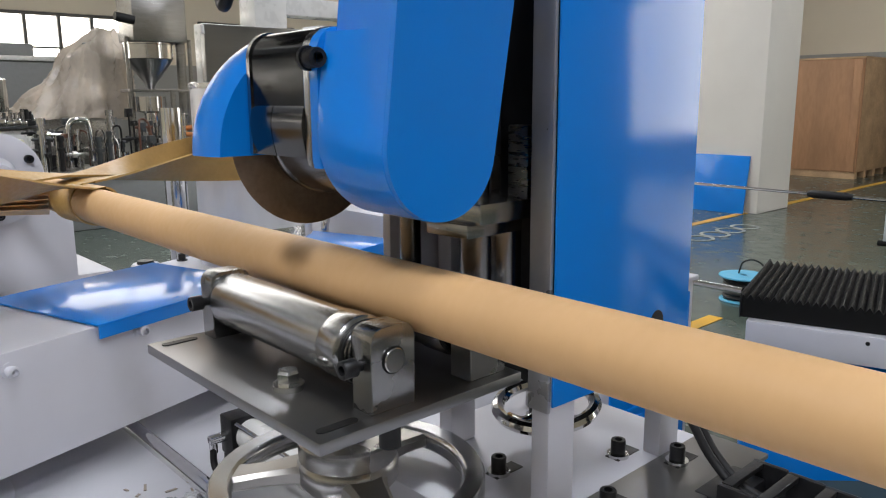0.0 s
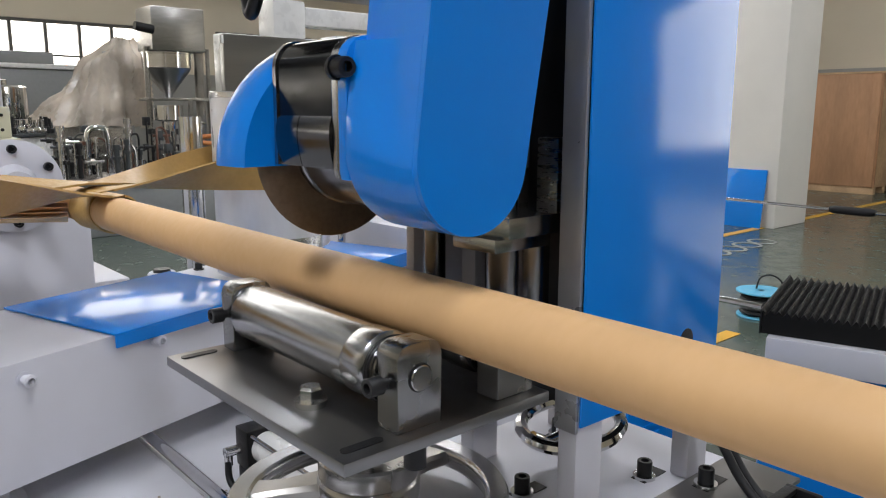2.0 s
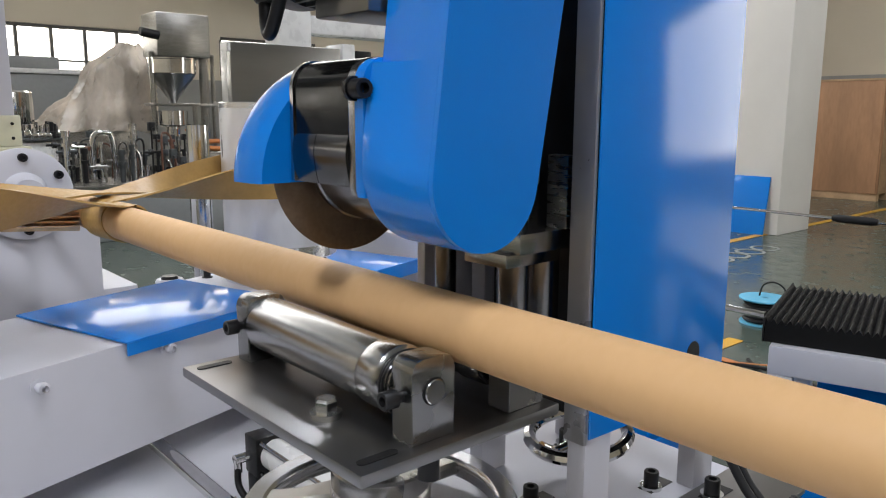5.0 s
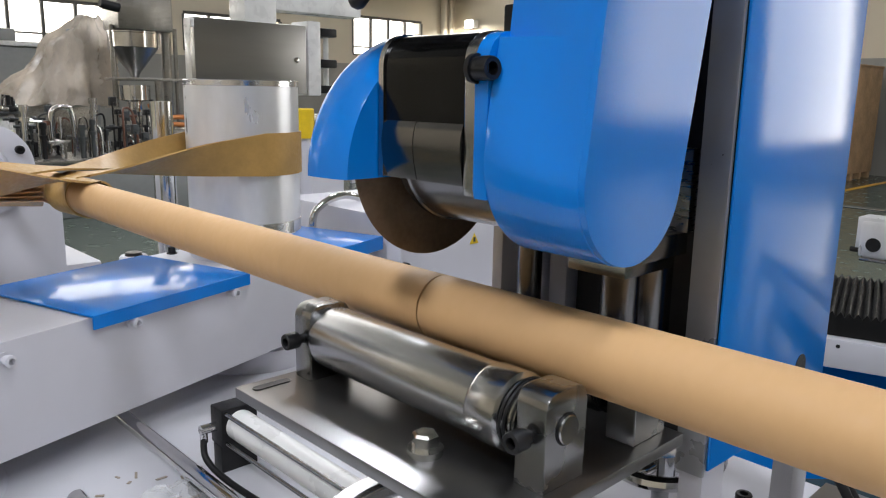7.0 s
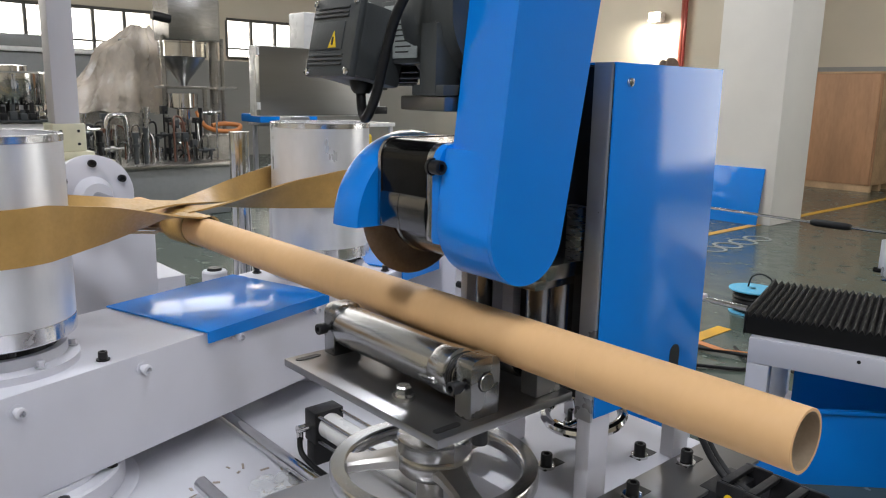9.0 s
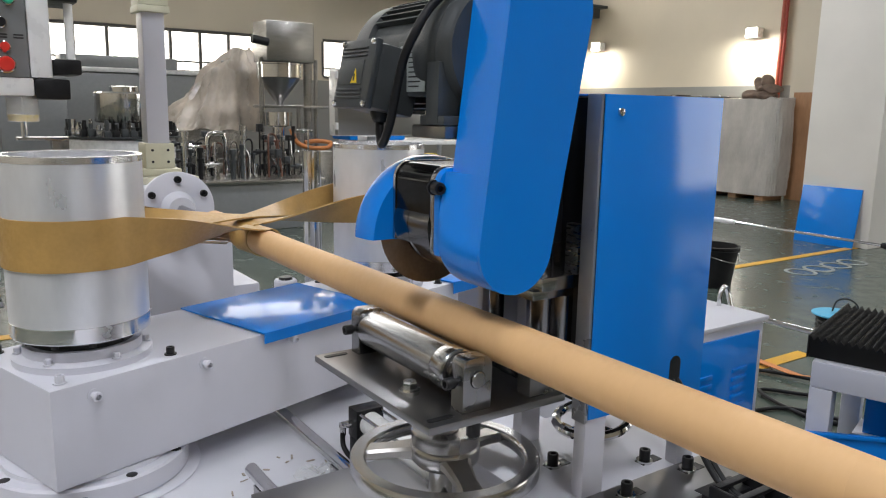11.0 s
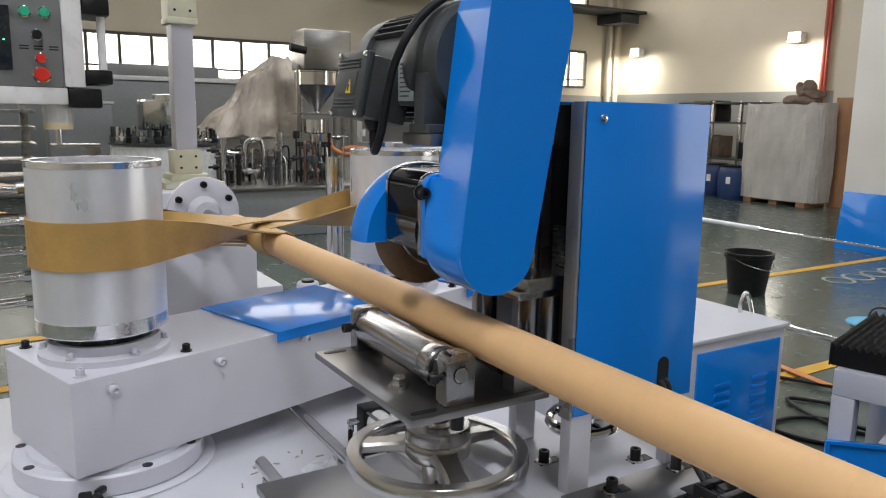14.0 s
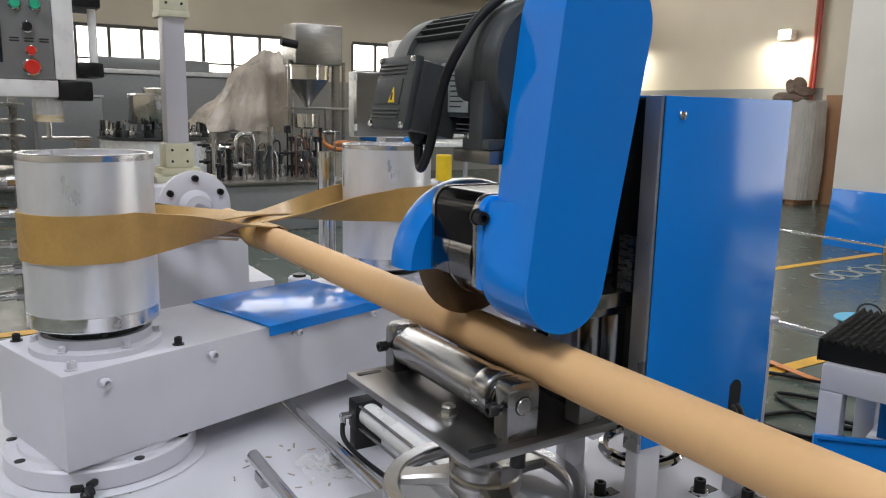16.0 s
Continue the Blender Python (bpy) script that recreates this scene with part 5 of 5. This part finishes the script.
def barrel(x, y):
    b = thing("barrel", "blue plastic barrel on the floor", "barrel", at=(x, y, 0), group="blue barrels")
    part("body", lathe(B(), [(0, 0), (0.21, 0), (0.225, 0.03), (0.235, 0.12), (0.235, 0.42), (0.22, 0.48), (0.21, 0.50), (0.2, 0.52), (0, 0.52)], seg=32), mat("blue_barrel_plastic", (0.01, 0.035, 0.12), 0.4), b)
    part("lid", lathe(B(), [(0, 0.52), (0.21, 0.52), (0.215, 0.545), (0, 0.55)], seg=32), BLACK, b)
    part("paper_label", abox(B(), 0.05, 0.13, -0.243, -0.236, 0.26, 0.37), PVC, b)


barrel(-8.05, 9.9)
barrel(-8.6, 10.1)
rack = thing("steel_rack", "dark steel rack filled with rods and dark parts", "rack")
for rx in (-10.2, -9.5, -8.9, -8.5):
    part("upright", abox(B(), rx, rx + 0.05, 11.0, 11.05, 0, 1.6, 0.004), STEEL, rack)
    part("upright", abox(B(), rx, rx + 0.05, 11.8, 11.85, 0, 1.6, 0.004), STEEL, rack)
for z in (0.55, 1.2, 1.55):
    part("shelf", abox(B(), -10.25, -8.4, 10.98, 11.88, z, z + 0.03, 0.004), DARKGREY, rack)
rr = random.Random(5)
for k in range(26):
    x = rr.uniform(-10.1, -8.5)
    z = rr.choice((0.582, 1.232, 0.002))
    part("stored_block", abox(B(), x - 0.09, x + 0.09, 11.1, 11.5, z, z + rr.uniform(0.12, 0.42), 0.03), rr.choice((BLACK, DARKGREY, BLACK, SACK)), rack)
brown = solid("wood_panel", abox(B(), -6.727, -6.270, 10.4, 10.5, 0, 1.62, 0.004), PLY, "brown plywood panel standing behind the pallet", "board")


def crate():
    c = thing("plywood_crate", "large reddish plywood crate on wooden skids", "crate")
    part("front_panel", abox(B(), -5.30, -4.23, 11.03, 11.06, 0.10, 1.66, 0.003), PLY, c)
    part("side_panel", abox(B(), -4.26, -4.235, 11.0605, 12.6, 0.10, 1.66, 0.003), PLY_EDGE, c)
    part("back_panel", abox(B(), -5.30, -4.2605, 12.57, 12.6, 0.10, 1.66, 0.003), PLY, c)
    part("side_panel", abox(B(), -5.30, -5.275, 11.0605, 12.569, 0.10, 1.66, 0.003), PLY, c)
    part("lid", abox(B(), -5.31, -4.22, 11.02, 12.61, 1.6605, 1.685, 0.003), PLY_EDGE, c)
    part("floor_panel", abox(B(), -5.27, -4.27, 11.07, 12.56, 0.10, 0.13), PLY, c)
    for y in (11.05, 11.4, 11.75, 12.1, 12.48):
        part("skid", abox(B(), -5.29, -4.24, y, y + 0.09, 0, 0.099, 0.003), PLY_EDGE, c)
    for x in (-5.28, -4.36):
        part("batten", abox(B(), x, x + 0.11, 11.008, 11.0295, 0.11, 1.65, 0.002), PLY, c)


crate()
solid("blue_sheet", abox(B(), -4.40, -3.79, -0.008, 0.008, 0.0, 0.58, 0.002, pose(0, 6.86, 0, -8)), BLUE, "blue sheet metal cover leaning on the pillar", "sheet metal")

bk = thing("bucket", "black plastic bucket with a rim on the floor", "bucket", at=(-3.49, 4.28, 0))
part("shell", lathe(B(), [(0, 0.0), (0.13, 0.0), (0.165, 0.27), (0.178, 0.272), (0.178, 0.285), (0.165, 0.287), (0.165, 0.297), (0.178, 0.30), (0.178, 0.312), (0.160, 0.312), (0.125, 0.01), (0, 0.01)], seg=40), RUBBER, bk)
part("handle", sweep(B(), [(0, -0.172, 0.28), (0.10, -0.15, 0.24), (0.185, 0, 0.20), (0.10, 0.15, 0.24), (0, 0.172, 0.28)], 0.004), STEEL, bk)

# ---- behind and beside the column ----
cab = thing("drive_cabinet", "grey-white drive cabinet with a blue louvred panel", "machine cabinet")
part("body", abox(B(), -2.15, -1.42, 0.70, 1.69, 0.0, 0.605, 0.012), WHITE, cab)
part("top_plate", abox(B(), -2.17, -1.41, 0.68, 1.70, 0.6055, 0.62, 0.004), WHITE, cab)
lp = part("louvre_panel", abox(B(), -1.4195, -1.412, 1.26, 1.655, 0.06, 0.575, 0.002), BLUE, cab, "blue sheet panel with louvres")
for k in range(12):
    for y in (1.34, 1.52):
        part("louvre", abox(B(), -1.412, -1.407, y, y + 0.075, 0.12 + 0.03 * k, 0.134 + 0.03 * k, 0.0015), BLUE, lp)
part("gear_cover", abox(B(), -2.12, -1.60, 0.72, 1.18, 0.6205, 0.875, 0.012), WHITE, cab)
part("warning_sign", prism(B(), [(0, 0), (0.032, 0), (0.016, 0.028)], Matrix.Translation((-1.5992, 0.955, 0.785)) @ YZ, 0.0008), YELLOW, cab, "yellow triangle sticker")
part("warning_mark", abox(B(), -1.5983, -1.5978, 0.967, 0.975, 0.790, 0.802), INK, cab)
part("lug", sweep(B(), [(-1.58, 1.66, 0.60), (-1.58, 1.665, 0.66), (-1.58, 1.685, 0.685), (-1.58, 1.705, 0.66), (-1.56, 1.705, 0.60)], 0.008), CHROME, cab, "foil-wrapped lifting lug")
for k, (x, y, s) in enumerate(((-1.75, 1.45, 0.03), (-1.85, 1.38, 0.024), (-1.7, 1.52, 0.02), (-1.9, 1.55, 0.03))):
    part("fitting", abox(acyl(B(), (x, y, 0.62), (x, y, 0.62 + s), s * 0.7, seg=16), x - s * 1.6, x + s * 1.6, y - s, y + s, 0.6205, 0.62 + s * 0.4, 0.003), WHITE if k % 2 else STEEL, cab)
part("crank_ring", sweep(B(), [(-1.9, 0.68, 0.60), (-1.9, 0.67, 0.82), (-1.9, 0.70, 0.875), (-1.9, 0.77, 0.895), (-1.9, 0.84, 0.875), (-1.9, 0.87, 0.82), (-1.9, 0.86, 0.70)], 0.010), CHROME, cab, "bent chrome handle")
for k in range(4):
    part("outlet", acyl(B(), (-1.60, 0.73, 0.65 + 0.055 * k), (-1.585, 0.73, 0.65 + 0.055 * k), 0.009, seg=14), BLACK, cab)
lamp_post = thing("signal_column", "yellow plastic signal piece behind the drum", "signal")
part("lens", lathe(B(), [(0, 1.02), (0.030, 1.02), (0.030, 1.11), (0.026, 1.115), (0, 1.115)], pose(-2.35, 0.95, 0), seg=28), YELLOW, lamp_post)
part("stem", acyl(B(), (-2.35, 0.95, 0.25), (-2.35, 0.95, 1.02), 0.022), WHITE, lamp_post)
part("base", abox(B(), -2.45, -2.25, 0.85, 1.05, 0, 0.25, 0.006), WHITE, lamp_post)
side = thing("valve_block", "white valve box with small black fittings", "valve box")
part("box", abox(B(), -2.62, -2.48, 0.72, 1.20, 0.25, 1.0, 0.008), WHITE, side)
part("stand", abox(B(), -2.62, -2.48, 0.75, 1.17, 0, 0.25, 0.004), WHITE, side)
for k in range(7):
    part("fitting", acyl(acyl(B(), (-2.48, 0.80 + 0.055 * (k % 4), 0.93 - 0.07 * (k // 4) - 0.01 * k), (-2.455, 0.80 + 0.055 * (k % 4), 0.93 - 0.07 * (k // 4) - 0.01 * k), 0.008), (-2.47, 0.80 + 0.055 * (k % 4), 0.93 - 0.07 * (k // 4) - 0.01 * k), (-2.44, 0.83 + 0.055 * (k % 4), 0.90 - 0.07 * (k // 4) - 0.01 * k), 0.005), BLACK if k % 2 else CHROME, side)

# ---- run-out table with bellows ----
TX0, TY0, TY1 = -1.325, 1.745, 2.36
TABLE_AT = Matrix.Translation((-1.28, 1.755, 0)) @ Matrix.Rotation(radians(16.5), 4, "Z") @ Matrix.Translation((-TX0, -TY0, 0))
DOOR_AT = TABLE_AT.inverted() @ Matrix.Translation((-1.253, 1.702, 0)) @ Matrix.Rotation(radians(45), 4, "Z")
table = thing("runout_table", "grey-white steel run-out table with an open blue door", "machine table")
part("top_frame", abox(B(), TX0, 0.9, TY0, TY1, 0.402, 0.490, 0.006), WHITE, table)
for x in (TX0, 0.2, 0.83):
    for y in (TY0, TY1 - 0.07):
        part("leg", abox(B(), x, x + 0.07, y, y + 0.07, 0.0, 0.4015, 0.004), WHITE, table)
part("inner_panel", abox(B(), TX0 + 0.1, 0.75, TY0 + 0.45, TY0 + 0.46, 0.121, 0.4015), BLUE, table, "shaded blue inner panel")
part("bottom_shelf", abox(B(), TX0 + 0.0705, 0.82, TY0 + 0.42, TY1 - 0.02, 0.10, 0.12), WHITE, table)
leaf = abox(B(), 0, 0.60, 0, 0.004, 0.0, 0.270, 0.001, DOOR_AT)
abox(leaf, 0, 0.60, -0.013, -0.0003, 0.257, 0.270, 0.002, DOOR_AT)
abox(leaf, 0, 0.013, -0.013, -0.0003, 0.0, 0.2567, 0.002, DOOR_AT)
door = part("door", leaf, BLUE, table, "blue sheet door with a folded rim")
wing = B()
for v in acyl(wing, (0.042, -0.0005, 0.178), (0.042, -0.034, 0.178), 0.014, seg=16).verts:
    v.co = DOOR_AT @ v.co
for a in (60, 175, 300):
    abox(wing, 0.006, 0.042, -0.006, 0.006, -0.011, 0.011, 0.004, DOOR_AT @ Matrix.Translation((0.042, -0.022, 0.178)) @ Matrix.Rotation(radians(a), 4, "Y"))
part("wing_knob", wing, CHROME, door)
part("small_hole", acyl(B(), (-1.0, TY0 - 0.0012, 0.470), (-1.0, TY0 + 0.001, 0.470), 0.006, seg=14), BLACK, table)
bel = thing("bellows_cover", "black pleated bellows cover on the run-out table", "bellows")
bx0, bx1, n = -1.315, -0.838, 21
core = B()
rings = []
for i in range(2 * n + 1):
    x = bx0 + (bx1 - bx0) * i / (2 * n)
    g = 0.017 if i % 2 else 0.0
    rings.append([core.verts.new(p) for p in ((x, 1.765, 0.491), (x, 1.765 + g * 0.15, 0.564 - g), (x, 2.33 - g * 0.15, 0.564 - g), (x, 2.33, 0.491))])
for p, q in zip(rings, rings[1:]):
    for j in range(3):
        core.faces.new((p[j], p[j + 1], q[j + 1], q[j]))
core.faces.new(rings[0]), core.faces.new(rings[-1][::-1])
part("pleats", core, RUBBERMAT, bel)
part("slide_cover", abox(B(), bx1 + 0.004, 0.75, 1.785, 2.31, 0.4905, 0.532, 0.003), STAINLESS, table, "brushed steel slide cover")
part("end_plate", abox(B(), bx0 - 0.006, bx0 - 0.0005, 1.758, 2.337, 0.4905, 0.566, 0.002), RUBBER, bel)
table.matrix_world = TABLE_AT
bel.matrix_world = TABLE_AT @ Matrix.Translation((-0.03, 0.014, 0.0005))
bars = thing("support_bar", "thin steel bar with a black foam grip", "bar")
part("bar", acyl(B(), (-3.3, 2.07, 0.862), (0.8, 2.07, 0.838), 0.0048, seg=12), CHROME, bars)
part("sleeve", acyl(B(), (-3.35, 2.07, 0.8625), (-1.83, 2.07, 0.853), 0.0095, seg=16), PVC, bars)
part("grip", lathe(B(), [(0, 0), (0.009, 0.004), (0.0125, 0.02), (0.0125, 0.12), (0.009, 0.138), (0, 0.14)], Matrix.Translation((-1.26, 2.07, 0.850)) @ Matrix.Rotation(radians(90), 4, "Y"), seg=20), RUBBER, bars, "black foam grip")
part("end_post", acyl(B(), (0.6, 2.07, 0.0), (0.6, 2.07, 0.842), 0.012), STEEL, bars)
part("far_post", acyl(B(), (-3.3, 2.07, 0.0), (-3.3, 2.07, 0.87), 0.015), STEEL, bars)
low = thing("guide_bar", "polished steel guide bar running into the bellows", "bar")
part("bar", acyl(B(), (-3.0, 1.93, 0.532), (-1.38, 1.93, 0.532), 0.011, seg=18), CHROME, low)
part("far_post", abox(B(), -3.03, -2.97, 1.90, 1.96, 0.0, 0.55, 0.004), STEEL, low)
gear = thing("gear_motor", "ribbed cast aluminium worm gearbox on a post", "gearbox")
GX, GY, GZ = -1.00, 2.20, 0.742
part("housing", abox(B(), GX - 0.045, GX + 0.045, GY - 0.05, GY + 0.05, GZ - 0.06, GZ + 0.06, 0.014), ALU, gear)
for k in range(7):
    part("rib", abox(B(), GX - 0.053, GX + 0.053, GY - 0.046 + 0.014 * k, GY - 0.041 + 0.014 * k, GZ - 0.03, GZ + 0.068, 0.001), ALU, gear)
part("bore", lathe(B(), [(0.010, 0), (0.026, 0), (0.030, 0.006), (0.034, 0.0), (0.036, 0.0)], Matrix.Translation((GX + 0.045, GY, GZ - 0.02)) @ Matrix.Rotation(radians(90), 4, "Y"), seg=28), ALU, gear)
part("shaft_hole", acyl(B(), (GX, GY - 0.0505, GZ - 0.015), (GX, GY - 0.053, GZ - 0.015), 0.022, seg=24), BLACK, gear)
part("stub", acyl(B(), (GX - 0.045, GY, GZ - 0.045), (GX - 0.08, GY, GZ - 0.045), 0.009), BLACK, gear)
part("post", abox(B(), GX - 0.02, GX + 0.02, GY + 0.40, GY + 0.44, 0.0, GZ - 0.0722, 0.003), STEEL, gear)
part("bracket", abox(B(), GX - 0.04, GX + 0.04, GY - 0.04, GY + 0.45, GZ - 0.072, GZ - 0.0605, 0.002), STEEL, gear)

reel = thing("cable_reel", "low cable reel with a light blue flange and black cable", "cable reel", at=(-2.24, 3.73, 0))
CYAN = mat("light_blue_plastic", (0.10, 0.42, 0.62), 0.4, var=0.06)
part("top_flange", lathe(B(), [(0.02, 0.140), (0.134, 0.140), (0.137, 0.145), (0.134, 0.150), (0.02, 0.150)], seg=48), CYAN, reel)
part("bottom_flange", lathe(B(), [(0.0, 0.0), (0.124, 0.0), (0.127, 0.005), (0.124, 0.012), (0.0, 0.012)], seg=48), CYAN, reel)
part("cable_coil", lathe(B(), [(0.05, 0.0125)] + [(0.104 + 0.008 * (i % 2), 0.016 + 0.0118 * i) for i in range(11)] + [(0.05, 0.1395)], seg=48), RUBBER, reel)
part("handle", sweep(B(), [(-0.04, 0.02, 0.148), (-0.02, 0.02, 0.215), (0.04, 0.02, 0.24), (0.10, 0.02, 0.215), (0.115, 0.02, 0.148)], 0.005), RUBBER, reel)
cables = thing("floor_cable", "black cables and an orange strap looped on the floor", "cable")
part("cable", sweep(B(), [(-1.95, 3.0, 0.01), (-1.75, 2.75, 0.01), (-1.95, 2.55, 0.012), (-1.6, 2.45, 0.01), (-1.4, 2.7, 0.011), (-1.75, 2.9, 0.022), (-2.3, 2.7, 0.01), (-2.6, 2.4, 0.01)], 0.009), RUBBER, cables)
part("cable", sweep(B(), [(-1.35, 2.55, 0.01), (-1.55, 2.25, 0.01), (-1.8, 2.2, 0.01), (-1.75, 2.45, 0.012), (-1.45, 2.5, 0.02), (-1.2, 2.3, 0.01)], 0.009), RUBBER, cables)
part("strap", ribbon(B(), [(Vector((-2.3, 2.95, 0.012)), Vector((0.02, 0.02, 0)), Vector((0, 0, 1))), (Vector((-1.95, 2.85, 0.03)), Vector((0.02, 0.02, 0)), Vector((0, 0, 1))), (Vector((-1.6, 3.1, 0.02)), Vector((0.02, 0.02, 0)), Vector((0, 0, 1))), (Vector((-1.3, 3.2, 0.012)), Vector((0.02, 0.02, 0)), Vector((0, 0, 1)))], 0.003), COPPERHOSE, cables, "orange strap")

# ---- cable chain and hoses on the carriage ----
chain = part("cable_chain", abox(B(), -0.615, -0.575, 0.262, 0.345, 0.733, 0.758, 0.003), BLACK, car, "black plastic cable chain with yellow dots")
for k in range(14):
    x = -0.572 + 0.037 * k
    z = 0.735 - 0.0012 * k
    lk = B()
    for y in (0.262, 0.338):
        abox(lk, x - 0.019, x + 0.019, y, y + 0.007, z, z + 0.040, 0.004)
    abox(lk, x - 0.017, x - 0.006, 0.2695, 0.3375, z + 0.034, z + 0.040, 0.001)
    abox(lk, x - 0.010, x + 0.006, 0.2695, 0.3375, z, z + 0.004, 0)
    part("link", lk, BLACK, chain)
    part("yellow_dot", acyl(B(), (x, 0.2618, z + 0.021), (x, 0.2608, z + 0.021), 0.0062, seg=16), YELLOW, chain)
for k, dy in enumerate((0.0, 0.011)):
    part("hose", sweep(B(), [(-0.70, 0.284 + dy * 0.5, 0.900), (-0.682, 0.288 + dy, 0.888), (-0.672, 0.29 + dy, 0.862), (-0.640, 0.292 + dy, 0.82), (-0.612, 0.295 + dy, 0.780), (-0.57, 0.292 + dy, 0.757), (-0.48, 0.290 + dy, 0.750), (-0.2, 0.290 + dy, 0.745)], 0.0048), RUBBER, car, "black hose")


# ---- what moves ----
def motions():
    slide = [(0, -0.006), (1.5, -0.004), (3.5, -0.001), (5.45, 0.0), (5.75, 0.004), (6.0, 0.036), (6.25, 0.0725), (6.5, 0.109), (6.75, 0.145), (7.0, 0.179), (7.12, 0.186), (7.25, 0.160), (7.5, 0.093), (7.75, 0.064), (8.0, 0.043), (8.25, 0.019), (8.5, 0.004), (9.0, 0.006), (9.5, 0.005), (11.0, 0.0), (12.5, -0.001), (14.5, -0.002), (14.9, 0.002), (15.0, 0.008), (15.25, 0.034), (15.5, 0.067), (15.75, 0.104), (16.0, 0.142)]
    walk(car, [(t, pose(s, 0, 0)) for t, s in slide])
    drop = [(0, 0), (5.2, 0), (5.5, -0.008), (5.8, -0.018), (6.0, -0.020), (6.5, -0.0215), (6.7, -0.0215), (6.8, -0.0155), (6.88, -0.0015), (7.0, 0), (7.5, -0.001), (9.5, -0.001), (12, -0.002), (14.5, -0.003), (14.8, -0.006), (15.0, -0.014), (15.25, -0.020), (15.5, -0.0225), (16, -0.024)]
    walk(saw, [(t, pose(0, 0, z)) for t, z in drop])
    gone = [(0.5 * k, cut_x(0.5 * k), 0, 0, 0) for k in range(13)] + [(6.4, cut_x(6.4), 0, 0, 0), (6.5, cut_x(6.5) + 0.0016, 0, 0, 0), (7.0, cut_x(7.0) + 0.0018, 0, 0, 0), (7.3, cut_x(7.3) + 0.002, 0, 0, 0), (7.4, cut_x(7.4) + 0.004, 0, 0, 0), (7.5, cut_x(7.5) + 0.008, 0.004, -0.003, -0.5), (7.6, cut_x(7.6) + 0.013, 0.012, -0.008, -1),
            (7.7, cut_x(7.7) + 0.035, 0.075, -0.012, -2), (7.8, cut_x(7.8) + 0.05, 0.28, -0.02, -3), (7.9, cut_x(7.9) + 0.12, 0.66, -0.06, -3), (8.0, -0.05, 1.25, -0.16, -2), (8.15, -0.10, 2.20, -0.36, 8), (8.3, -0.229, 2.444, -0.4264, 16.5), (8.5, -0.229, 2.444, -0.4264, 16.5), (16, -0.229, 2.444, -0.4264, 16.5)]
    walk(cut_tube, [(t, pose(x, y, z, 0, 0, a)) for t, x, y, z, a in gone])
    for i, seg in enumerate(tube_lengths):
        parked = -1.66
        start = max(0.0, 7.0 + (parked + i * SEG + 0.686) / SPEED)
        times = sorted({0.25 * k for k in range(65)} | {round(start - 1 / 30, 4), start} if start > 0.05 else {0.25 * k for k in range(65)})
        rows = [(t, pose(max(parked, cut_x(t) - i * SEG), 0, 0)) for t in times if 0 <= t <= 16]
        walk(seg, rows)


motions()
